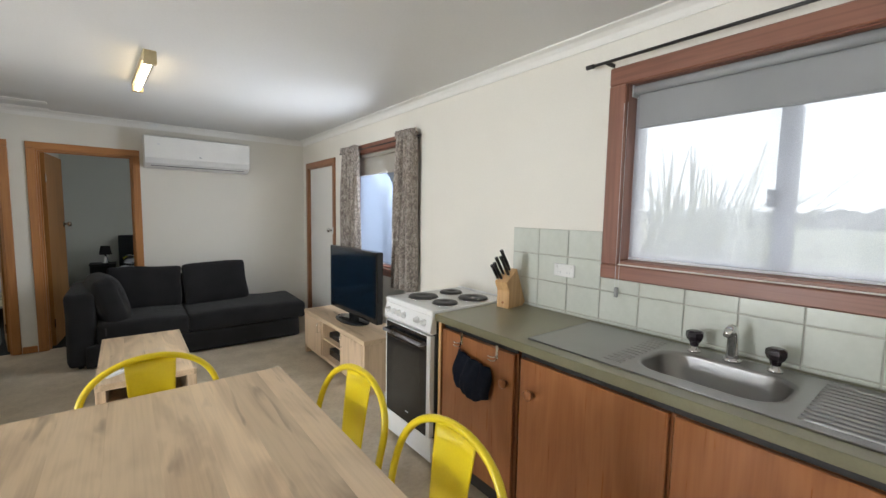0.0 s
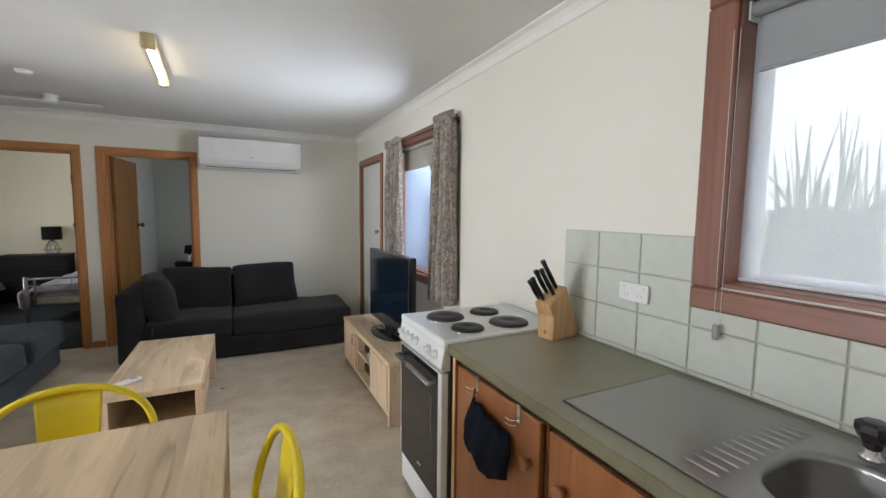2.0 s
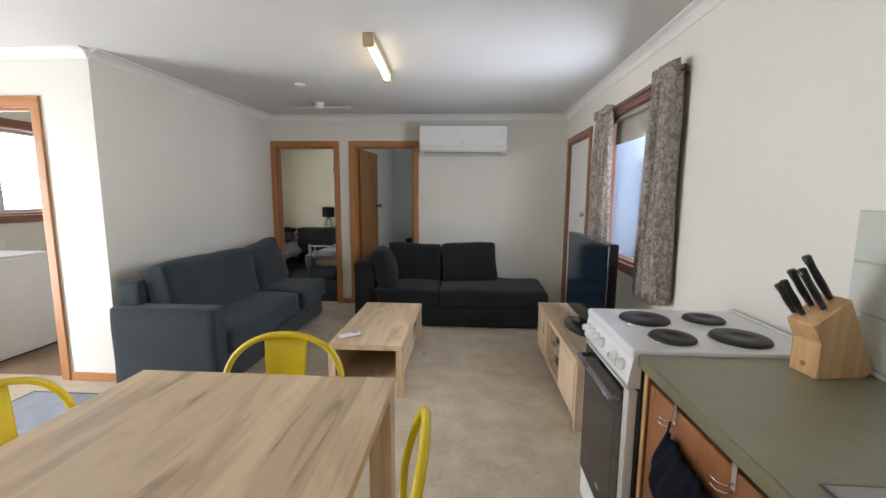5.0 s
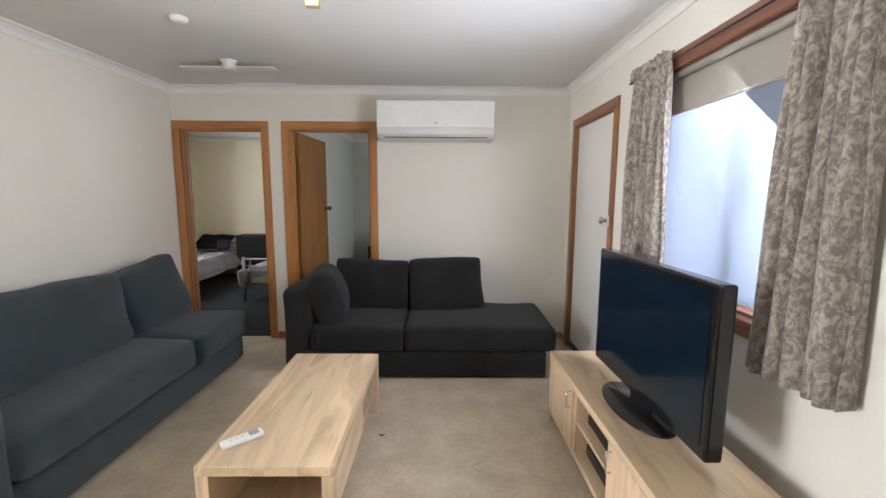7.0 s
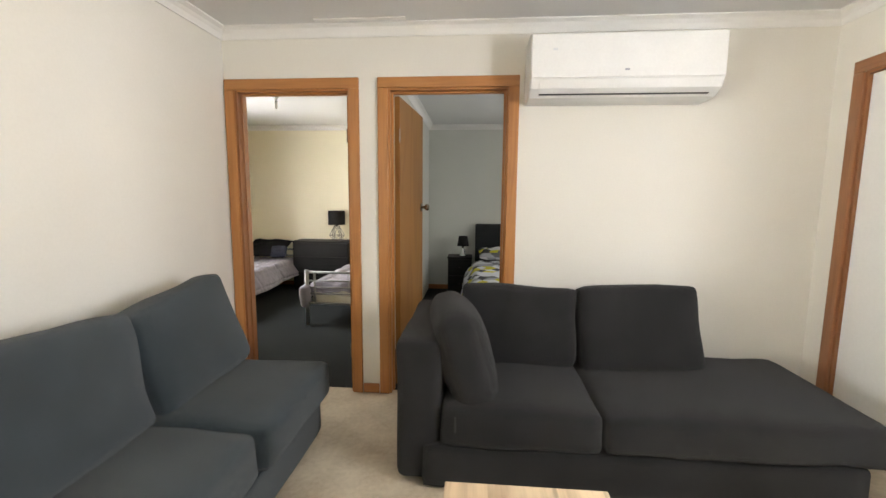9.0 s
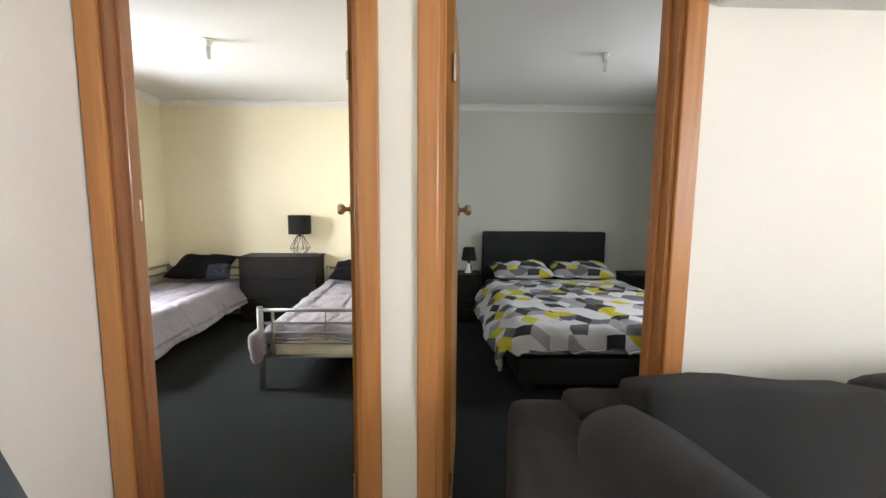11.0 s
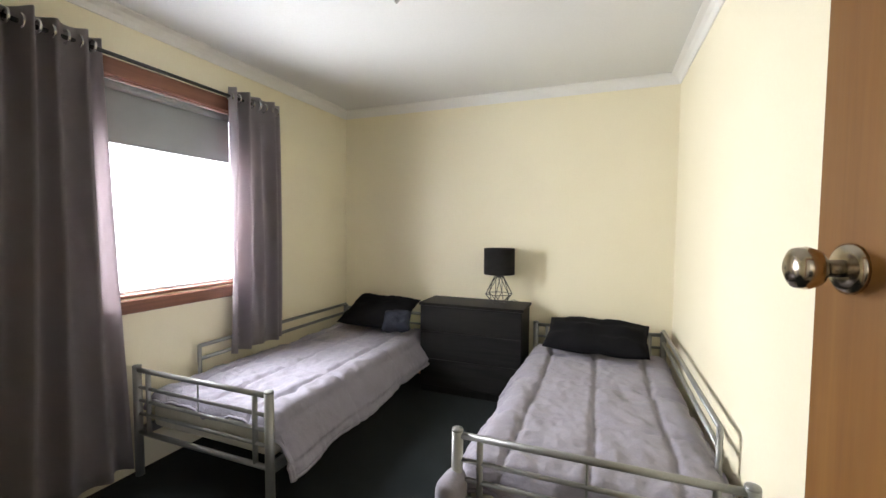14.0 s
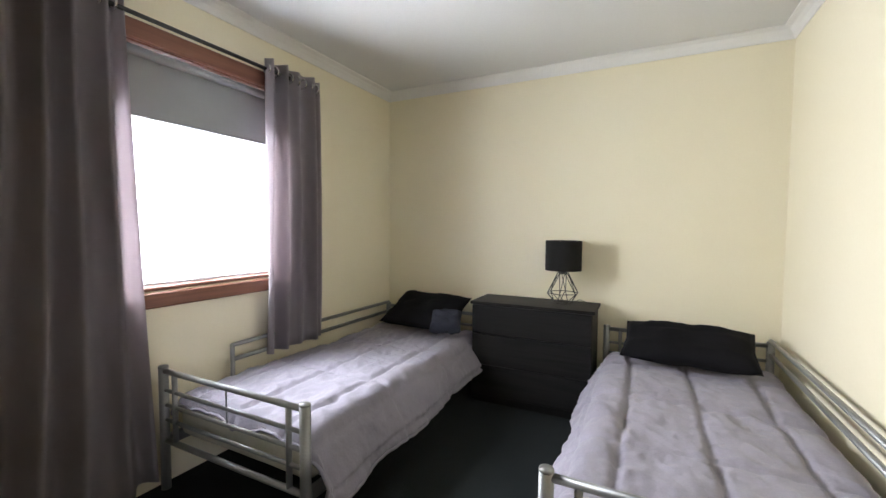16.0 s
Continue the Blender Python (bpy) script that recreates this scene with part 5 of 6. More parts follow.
for j in range(len(rim)):
    k = (j + 1) % len(rim)
    deck.faces.new((rim[j], rim[k], outer[k], outer[j]))
box(deck, X0, X1, by1 + 0.03, Y1, 0.0, 0.004)
box(deck, X0, X1, Y0, by0 - 0.03, 0.0, 0.004)
part("deck", deck, STEEL, sink)
rimb = bmesh.new()
tube(rimb, [(X0, Y0, 0.003), (X1, Y0, 0.003), (X1, Y1, 0.003), (X0, Y1, 0.003)], 0.0035, 8, True)
part("rolled_edge", rimb, STEEL, sink, smooth=True)
for k in range(12):
    x = -0.495 + 0.035 * k
    part("drain_rib", tube(bmesh.new(), [(x, -4.890, 0.002), (x, -4.882, 0.005), (x, -4.830, 0.004), (x, -4.815, 0.001)], 0.0045, 6), STEEL, sink, smooth=True)
    part("drain_rib", tube(bmesh.new(), [(x, -5.76, 0.003), (x, -5.74, 0.006), (x, -5.43, 0.006), (x, -5.41, 0.003)], 0.0055, 6), STEEL, sink, smooth=True)
part("plug_hole", lathe(bmesh.new(), [(0.036, 0), (0.036, 0.003), (0.026, 0.004), (0.004, 0.001)], pose(mx, my, -0.155), 20), CHROME, sink, smooth=True)

tap = thing("kitchen_tap", (-0.115, -5.135, 0.909), "chrome spout between two dark smoked tap handles", "tap")
part("spout", tube(bmesh.new(), [(0, 0, 0), (0, 0, 0.03), (-0.003, 0, 0.075), (-0.012, 0, 0.112), (-0.030, 0, 0.132), (-0.056, 0, 0.130), (-0.076, 0, 0.114)],
                   [0.024, 0.021, 0.020, 0.020, 0.019, 0.016, 0.014], 16), CHROME, tap, smooth=True)
part("base_ring", lathe(bmesh.new(), [(0.030, 0), (0.030, 0.008), (0.022, 0.012)], None, 20), CHROME, tap, smooth=True)
for y in (0.135, -0.135):
    st = part("tap_stem", lathe(bmesh.new(), [(0.024, 0), (0.024, 0.008), (0.014, 0.014), (0.013, 0.036)], pose(0.0, y, 0), 18), CHROME, tap, smooth=True)
    hd = bmesh.new()
    lathe(hd, [(0.016, 0.026), (0.019, 0.040), (0.028, 0.050), (0.034, 0.066), (0.033, 0.082), (0.023, 0.089), (0.002, 0.090)], pose(0, y, 0), 7)
    part("tap_handle", hd, SMOKED, st, "dark smoked faceted handle")

block = thing("knife_block", (-0.118, -3.972, 0.905), "light wooden knife block holding black-handled knives", "knife block", 7)
kb = bmesh.new()
sideprof = [(-0.078, 0.0), (0.070, 0.0), (0.095, 0.022), (0.0, 0.235), (-0.105, 0.158), (-0.072, 0.105)]
fa, fb = ([kb.verts.new((x, y, z)) for x, z in sideprof] for y in (-0.044, 0.044))
for j in range(6):
    kb.faces.new((fa[j], fa[(j + 1) % 6], fb[(j + 1) % 6], fb[j]))
kb.faces.new(fa)
kb.faces.new(list(reversed(fb)))
bmesh.ops.bevel(kb, geom=list(kb.edges), offset=0.003, segments=1, affect="EDGES")
part("block", kb, BLOCK_WOOD, block)
part("maker_mark", lathe(bmesh.new(), [(0.008, 0), (0.008, 0.001), (0.002, 0.001)], pose(-0.0775, 0.0, 0.032, 0, -87, 0), 16), PLY, block, "small burnt mark")
aim = Vector((-0.59, 0, 0.81)).normalized()
for x, y, z, ln in ((-0.088, 0.030, 0.172, 0.080), (-0.088, 0.004, 0.172, 0.095), (-0.055, -0.024, 0.196, 0.11), (-0.055, 0.014, 0.196, 0.10), (-0.022, -0.008, 0.220, 0.12)):
    p0, ln = Vector((x, y, z)) - aim * 0.01, ln * 1.25
    kf = thing("kitchen_knife", (0, 0, 0), "black-handled kitchen knife standing in the block", "knife", group="knives in the block")
    kf.matrix_basis = block.matrix_basis @ Matrix.Translation(p0)
    part("bolster", tube(bmesh.new(), [(0, 0, 0), aim * 0.02], 0.0065, 8), CHROME, kf, smooth=True)
    part("handle", tube(bmesh.new(), [aim * 0.02, aim * (0.03 + ln * 0.3), aim * (0.02 + ln * 0.75), aim * (0.02 + ln)], [0.0085, 0.0105, 0.0095, 0.0115], 10), HANDLE_BLACK, kf, smooth=True)

outlet = thing("power_outlet", (-0.018, -4.282, 1.155), "white double power outlet on the tiles", "power outlet")
part("plate", slab(-0.008, 0.0, -0.066, 0.066, -0.036, 0.036, 0.003, 2), PLASTIC_WHITE, outlet)
for y in (-0.045, 0.045):
    part("switch", slab(-0.012, -0.008, y - 0.006, y + 0.006, 0.012, 0.024, 0.001), PLASTIC_WHITE, outlet)
    for dy in (-0.008, 0.008):
        part("socket_slot", slab(-0.0086, -0.0078, y - dy * 0 + dy - 0.001 - (0.015 if y > 0 else -0.015), y + dy + 0.001 - (0.015 if y > 0 else -0.015), -0.016, -0.006), ALU_GREY, outlet)

towel = thing("tea_towel", (-0.600, -4.185, 0.535), "navy terry towel bunched on a hook of the cabinet door", "towel")
rows = []
for j in range(19):
    v = j / 18
    row = []
    for i in range(33):
        u = i / 32 * 2 - 1
        gather = 0.86 + 0.26 * math.sin(math.pi * (0.15 + 0.75 * v))
        y = -u * 0.122 * gather + 0.008 * math.sin(v * 6)
        fold = 0.006 * math.sin(u * 8 + v * 2.5) + 0.004 * math.sin(u * 17 - v * 4)
        bulge = 0.055 * max(0.0, 1 - u * u) ** 0.5 * math.sin(math.pi * min(1, 0.25 + v * 0.68))
        low = 0.030 * abs(u - 0.25) + 0.006 * math.sin(u * 9)
        row.append(Vector((-0.012 - bulge - fold, y, 0.010 + low * (1 - v) + v * (0.200 - 0.016 * u))))
    rows.append(row)
part("cloth", sheet(rows, 0.012), TOWEL, towel, smooth=True)
part("hanging_loop", tube(bmesh.new(), [(-0.012, 0.098, 0.262), (-0.018, 0.095, 0.235), (-0.026, 0.075, 0.205)], 0.003, 6), TOWEL, towel)
for y in (-4.075, -4.333):
    hook = thing("door_hook", (-0.593, y, 0.80), "small metal over-door hook with two prongs", "hook", group="hooks on the cabinet door")
    part("strap", slab(-0.0035, 0.0, -0.008, 0.008, -0.020, 0.045, 0.001), CHROME, hook)
    for dz in (-0.022, -0.004):
        part("prong", tube(bmesh.new(), [(-0.002, 0, dz), (-0.014, 0.003, dz - 0.008), (-0.028, 0.014, dz - 0.008), (-0.036, 0.026, dz - 0.001)], 0.0026, 6), CHROME, hook, smooth=True)

chain = thing("blind_chain", (-0.03, -4.60, 1.06), "beaded blind chain with clear tensioner", "blind chain")
part("chain", tube(bmesh.new(), [(-0.006, 0.006, 0.05), (-0.006, 0.006, 0.95)], 0.0009, 5), ALU, chain)
part("chain", tube(bmesh.new(), [(-0.006, -0.012, 0.05), (-0.006, -0.012, 0.95)], 0.0009, 5), ALU, chain)
part("tensioner", slab(-0.012, 0.0, -0.012, 0.008, 0.0, 0.050, 0.004), SMOKE_CLEAR, chain)

# splashback
splash = thing("splashback", (0, 0, 0), "pale sage glazed tile splashback with grey grout", "splashback", kind="structure")
part("grout", slab(-0.006, -0.0005, -4.507, -3.885, 0.905, 1.384), GROUT, splash)
part("grout", slab(-0.006, -0.0005, END, -4.507, 0.905, 1.147), GROUT, splash)
tile_mesh = {}


def tile(y0, y1, z0, z1):
    key = (round(y1 - y0, 3), round(z1 - z0, 3))
    if key not in tile_mesh:
        bm = slab(-0.012, -0.004, 0, y1 - y0, 0, z1 - z0, 0.0022)
        tile_mesh[key] = bpy.data.meshes.new("tile")
        bm.to_mesh(tile_mesh[key])
        bm.free()
        tile_mesh[key].materials.append(TILE)
    ob = new("tile", tile_mesh[key])
    ob.parent = splash
    ob.location = (0, y0, z0)


for k in range(13):
    y1 = -3.888 - k * 0.205
    y0 = y1 - 0.2
    for z0, z1 in ((0.909, 0.923), (0.928, 1.076), (1.081, 1.229), (1.234, 1.382)):
        if y0 > -4.51 or z1 < 1.1:
            tile(y0, y1, z0, z1)
        elif z0 < 1.1:
            tile(y0, y1, z0, 1.146)

scrap = thing("leaf_scrap", (-1.56, -1.68, 0), "small dry leaf scrap on the floor", "debris")
part("leaf", sheet([[Vector((0.018 * u, 0.009 * v * (1 - u * u), 0.002 + 0.004 * u * u)) for v in (-1, 0, 1)] for u in (-1, -0.5, 0, 0.5, 1)], 0.0015), MATT_BLACK, scrap)


# ---- twin bedroom ----
def quilt(half, length, top, drop_left, drop_right, pitch, seed, foot_drop=0.0, far_share=1.0, step=0.011, groove=0.017):
    """A padded quilt draped over a bed: x across, y along from the foot, with stitched channels and creases."""
    total_l, total_r = half + drop_left, half + drop_right
    nx, ny = int((total_l + total_r) / step), int((length + foot_drop) / step)
    rows = []
    for j in range(ny + 1):
        d = j / ny * (length + foot_drop) - foot_drop
        share = 1 + (far_share - 1) * max(0.0, d) / length
        row = []
        for i in range(nx + 1):
            s = -total_l + (total_l + total_r) * i / nx
            sign = 1 if s > 0 else -1
            if abs(s) > half:
                s = sign * (half + (abs(s) - half) * share)
            over = abs(s) - half
            r = 0.055
            if over <= -r:
                x, z, nrm = s, 0.0, (0, 1)
            elif over < r * 0.57:
                a = (over + r) / (r * 1.57) * math.pi / 2
                x, z, nrm = sign * (half - r + r * math.sin(a)), -r + r * math.cos(a), (sign * math.sin(a), math.cos(a))
            else:
                x, z, nrm = sign * (half + 0.085 * min(1, over / 0.15)), -r - (over - r * 0.57), (sign, 0.1)
            bend = 0.020 * noise.noise(Vector((s * 1.5, d * 2.2, seed + 5)))
            near_s = abs(((s + bend + pitch[0] / 2) % pitch[0]) - pitch[0] / 2)
            near_d = abs(((d + bend + pitch[1] / 2) % pitch[1]) - pitch[1] / 2)
            seam = max(math.exp(-(near_s / 0.014) ** 2), 0.7 * math.exp(-(near_d / 0.014) ** 2))
            pull = noise.noise(Vector((s * 7 + seed, d * 5, seed)))
            crease = 0.010 * pull + 0.016 * (0.4 - abs(noise.noise(Vector((s * 8 + d * 3 + seed, d * 6 - s * 2, 2.0))))) + 0.010 * (0.35 - abs(noise.noise(Vector((s * 19, d * 15 + s * 6, seed))))) + 0.003 * noise.noise(Vector((s * 40, d * 34, seed)))
            pucker = 0.007 * noise.noise(Vector((s * 5, d * 27, seed))) * math.exp(-(near_s / 0.07) ** 2) + 0.007 * noise.noise(Vector((s * 27, d * 5, seed + 3))) * math.exp(-(near_d / 0.07) ** 2)
            n = groove * (1 - seam) + crease + (pucker if pitch[0] < 2 else 0.0)
            y = d
            if d < 0:
                z += d * (0.75 + 0.25 * noise.noise(Vector((s * 6, seed, 0)))) * max(0.0, 1 - max(0.0, over) / 0.10)
                y = -0.025 * min(1, -d / 0.08) - 0.012 * math.sin(s * 21 + seed) * min(1, -d / 0.1)
            ripple = max(0.0, over) * 0.13 * (0.5 + 0.5 * math.sin(d * 8 + seed + 2 * noise.noise(Vector((d * 3, seed, 1)))))
            row.append(Vector((x + nrm[0] * n + ripple * sign, y, top + z + nrm[1] * n)))
        rows.append(row)
    edge = [r[0] for r in reversed(rows)] + rows[0] + [r[-1] for r in rows]
    return sheet(rows, 0.010), tube(bmesh.new(), [p + Vector((0, 0, -0.004)) for k, p in enumerate(edge) if not k or (p - edge[k - 1]).length > 1e-4], 0.008, 6)


def cover(parent, shape, mat):
    """The quilt's cloth with its stitched hem."""
    cloth, hem = shape
    part("hem", hem, mat, part("cover", cloth, mat, parent, smooth=True), smooth=True)


def pillow(name, x, y, z, w, d, h, mat, label, rx=0, rz=0, seed=0.0):
    p = thing(name, (x, y, z), label, "pillow", rz)
    bm = bmesh.new()
    n = 20
    for sign in (1, -1):
        rows = []
        for j in range(n + 1):
            v = j / n * 2 - 1
            row = []
            for i in range(n + 1):
                u = i / n * 2 - 1
                k = max(0.0, (1 - u ** 4) * (1 - v ** 4)) ** 0.6
                pin = 1 - 0.05 * (1 - abs(u * v))
                wob = noise.noise(Vector((u * 2.2 + seed, v * 2.2, sign + seed))) * 0.028 * k + noise.noise(Vector((u * 6 + seed, v * 6, sign))) * 0.010 * k
                row.append(Vector((u * w / 2 * pin, v * d / 2 * pin, sign * (h / 2 * k) + wob)))
            rows.append([bm.verts.new(pose(0, 0, h / 2 + math.sin(radians(abs(rx))) * d / 2, rx, 0, 0) @ q) for q in row])
        for r0, r1 in zip(rows, rows[1:]):
            for a, b, c, e in zip(r0, r0[1:], r1[1:], r1):
                bm.faces.new((a, b, c, e))
    bmesh.ops.remove_doubles(bm, verts=bm.verts, dist=0.0015)
    part("case", bm, mat, p, smooth=True)
    return p


def metal_bed(place, mirror, label):
    """Silver tubular single bed, foot at local y=0; the side rail stands on the wall side."""
    b = thing("single_bed", place, label, "bed", group="twin beds")
    s = -1 if mirror else 1
    wide, long = 0.89, 1.86
    for x in (0.0, wide):
        for y in (0.0, long):
            part("post", tube(bmesh.new(), [(x, y, 0), (x, y, 0.58)], 0.021, 12), SILVER, b, smooth=True)
            part("cap", lathe(bmesh.new(), [(0.022, 0), (0.020, 0.008), (0.004, 0.012)], pose(x, y, 0.58), 12), SILVER, b, smooth=True)
    for y, levels in ((0.0, (0.565, 0.475, 0.405, 0.335, 0.235)), (long, (0.565, 0.475, 0.405, 0.235))):
        for k, z in enumerate(levels):
            part("rail", tube(bmesh.new(), [(0, y, z), (wide, y, z)], 0.013 if k in (0, len(levels) - 1) else 0.009, 10), SILVER, b, smooth=True)
        for x in (0.085, wide - 0.085):
            part("upright", tube(bmesh.new(), [(x, y, 0.235), (x, y, 0.565)], 0.012, 10), SILVER, b, smooth=True)
        part("wire", tube(bmesh.new(), [(wide * 0.5, y, 0.405), (wide * 0.5, y, 0.565)], 0.004, 6), SILVER, b)
    for x in (0.0, wide):
        part("side_bar", slab(x - 0.013, x + 0.013, 0.02, long - 0.02, 0.205, 0.255, 0.003), SILVER, b)
    xr = 0.0 if mirror else wide
    for z in (0.595, 0.515):
        part("guard_rail", tube(bmesh.new(), [(xr, 0.355, z), (xr, long, z)], 0.012, 10), SILVER, b, smooth=True)
    part("guard_post", tube(bmesh.new(), [(xr, 0.355, 0.23), (xr, 0.355, 0.60)], 0.012, 10), SILVER, b, smooth=True)
    for k in range(9):
        y = 0.15 + k * 0.19
        part("slat", slab(0.013, wide - 0.013, y - 0.025, y + 0.025, 0.232, 0.242), SILVER, b)
    return b


BEDS = ((-5.600, 1.445, True), (-3.825, 1.445, False))
for x, y, mirror in BEDS:
    metal_bed((x, y, 0), mirror, "silver tubular metal single bed frame with a side guard rail")
    m = thing("mattress", (x + 0.445, y + 0.93, 0.242), "off-white single mattress on the bed frame", "mattress")
    part("body", cushion(bmesh.new(), (0.83, 1.76, 0.16), pose(0, 0, 0.08), radius=0.035, wobble=0.003), LINING, m, smooth=True)

qa = thing("quilt", (-5.155, 1.50, 0), "pale lilac-grey stitched quilt hanging over the bed side", "quilt", group="quilts")
cover(qa, quilt(0.41, 1.72, 0.435, 0.04, 0.225, (0.29, 0.55), 1.3, foot_drop=0.07, far_share=0.75), DUVET)
qb = thing("quilt", (-3.375, 1.50, 0), "pale lilac-grey stitched quilt with rumpled corner", "quilt", group="quilts")
cover(qb, quilt(0.425, 1.62, 0.435, 0.20, 0.04, (0.29, 0.47), 4.7, foot_drop=0.13, far_share=0.6, groove=0.019), DUVET)

part("loose_corner", cushion(bmesh.new(), (0.070, 0.13, 0.24), pose(-0.475, -0.055, 0.315, 14, 8, -10), radius=0.033, puff=(0.012, 0, 0), wobble=0.014, seed=2.2), DUVET, qb, smooth=True)
part("lining_fold", cushion(bmesh.new(), (0.80, 0.05, 0.10), pose(0.02, -0.012, 0.275, 0, 1, 0), radius=0.022, wobble=0.02, seed=4.2), LINING, qb, "cream underside bunched at the foot", True)
pillow("pillow", -5.10, 3.06, 0.455, 0.62, 0.40, 0.13, PILLOW, "black pillow leaning on the bed head", 28, -6, 0.3)
pillow("throw_cushion", -4.86, 2.93, 0.455, 0.22, 0.20, 0.13, SLATE, "small slate blue folded cushion beside the pillow", 34, 20, 2.3)
pillow("pillow", -3.38, 3.02, 0.450, 0.66, 0.36, 0.135, PILLOW, "rumpled black pillow at the bed head", 22, -4, 5.1)

chest = thing("chest_of_drawers", (-4.295, 3.205, 0), "black-brown chest of three drawers", "chest of drawers")
part("carcass", slab(-0.405, 0.405, -0.160, 0.175, 0.0, 0.700, 0.002), BLACK_BROWN, chest)
part("top", slab(-0.420, 0.420, -0.178, 0.178, 0.700, 0.722, 0.003), BLACK_BROWN, chest)
for z0, z1 in ((0.06, 0.274), (0.277, 0.492), (0.495, 0.697)):
    part("drawer_front", slab(-0.403, 0.403, -0.178, -0.160, z0, z1, 0.002), BLACK_BROWN, chest)


def wire_lamp(place, label):
    l = thing("table_lamp", place, label, "table lamp")
    n = 6
    rings = [[Vector((r * math.cos(2 * math.pi * (k + o) / n), r * math.sin(2 * math.pi * (k + o) / n), z)) for k in range(n)] for r, z, o in ((0.055, 0.004, 0), (0.108, 0.075, 0.5), (0.035, 0.215, 0))]
    base = part("wire_base", tube(bmesh.new(), rings[0], 0.0028, 6, True), DARK_STEEL, l, "black geometric wire base")
    for ring in rings[1:]:
        part("wire_ring", tube(bmesh.new(), ring, 0.0028, 6, True), DARK_STEEL, base)
    for k in range(n):
        for p, q in ((rings[0][k], rings[1][k]), (rings[0][(k + 1) % n], rings[1][k]), (rings[1][k], rings[2][k]), (rings[1][k], rings[2][(k + 1) % n])):
            part("wire", tube(bmesh.new(), [p, q], 0.0028, 5), DARK_STEEL, base)
    part("lampholder", tube(bmesh.new(), [(0, 0, 0.205), (0, 0, 0.27)], 0.018, 12), MATT_BLACK, l, smooth=True)
    shade = bmesh.new()
    rings = [[shade.verts.new((r * math.cos(2 * math.pi * k / 40), r * math.sin(2 * math.pi * k / 40), z)) for k in range(40)]
             for r, z in ((0.118, 0.232), (0.121, 0.232), (0.121, 0.240), (0.121, 0.430), (0.121, 0.436), (0.118, 0.436), (0.118, 0.240))]
    for r0, r1 in zip(rings, rings[1:] + rings[:1]):
        for k in range(40):
            shade.faces.new((r0[k], r0[(k + 1) % 40], r1[(k + 1) % 40], r1[k]))
    part("shade", shade, SHADE_BLACK, l, "black drum shade", True)
    part("spider", tube(bmesh.new(), [(-0.118, 0, 0.415), (0.118, 0, 0.415)], 0.002, 5), DARK_STEEL, l)
    part("cord", tube(bmesh.new(), [(0.05, 0.0, 0.006), (0.11, 0.03, 0.03), (0.15, 0.06, 0.012), (0.18, 0.075, 0.004)], 0.0025, 5), MATT_BLACK, l)
    return l


wire_lamp((-4.110, 3.235, 0.722), "black table lamp with geometric wire base")


def bulb_holder(place, label):
    h = thing("ceiling_bulb", place, label, "ceiling light", group="bare ceiling bulbs")
    part("holder", lathe(bmesh.new(), [(0.016, -0.050), (0.018, -0.025), (0.034, -0.012), (0.036, 0.0)], None, 20), PLASTIC_WHITE, h, smooth=True)
    for k in range(3):
        a = 2 * math.pi * k / 3
        x, y = 0.010 * math.cos(a), 0.010 * math.sin(a)
        part("bulb_tube", tube(bmesh.new(), [(x, y, -0.05), (x, y, -0.125), (x * 0.3, y * 0.3, -0.132)], 0.0065, 8), PLASTIC_WHITE, h, smooth=True)
    return h


bulb_holder((-4.19, 1.66, TOP), "white lampholder with compact fluorescent bulb, unlit")
bulb_holder((-1.385, 1.79, TOP), "white lampholder with compact fluorescent bulb in the double bedroom")

# ---- double bedroom ----
bed = thing("double_bed", (-1.365, 3.33, 0), "charcoal upholstered double bed with plain headboard", "bed")
part("headboard", cushion(bmesh.new(), (1.41, 0.09, 0.95), pose(0, 0, 0.515), radius=0.018, wobble=0.001), LEATHER, bed, "charcoal padded headboard", True)
part("base", slab(-0.70, 0.70, -2.03, -0.045, 0.08, 0.27, 0.015, 2), LEATHER, bed)
for x in (-0.6, 0.6):
    for y in (-1.9, -0.15):
        part("foot", slab(x - 0.03, x + 0.03, y - 0.03, y + 0.03, 0, 0.08), MATT_BLACK, bed)
dm = thing("mattress", (-1.365, 2.30, 0.27), "double mattress under a printed quilt", "mattress")
part("body", cushion(bmesh.new(), (1.36, 1.92, 0.19), pose(0, 0, 0.095), radius=0.04, wobble=0.002), LINING, dm, smooth=True)


dq = thing("printed_quilt", (-1.365, 1.25, 0), "quilt with white, grey, black and yellow block print", "quilt")
cover(dq, quilt(0.715, 1.62, 0.495, 0.24, 0.24, (9.0, 9.0), 9.1, foot_drop=0.22, step=0.022), GEO)
for k, (x, rz) in enumerate(((-1.70, 4), (-1.05, -5))):
    pillow("printed_pillow", x, 2.98, 0.50, 0.64, 0.38, 0.13, GEO, "pillow with white, grey, black and yellow block print", 11, rz, 3.3 + k)


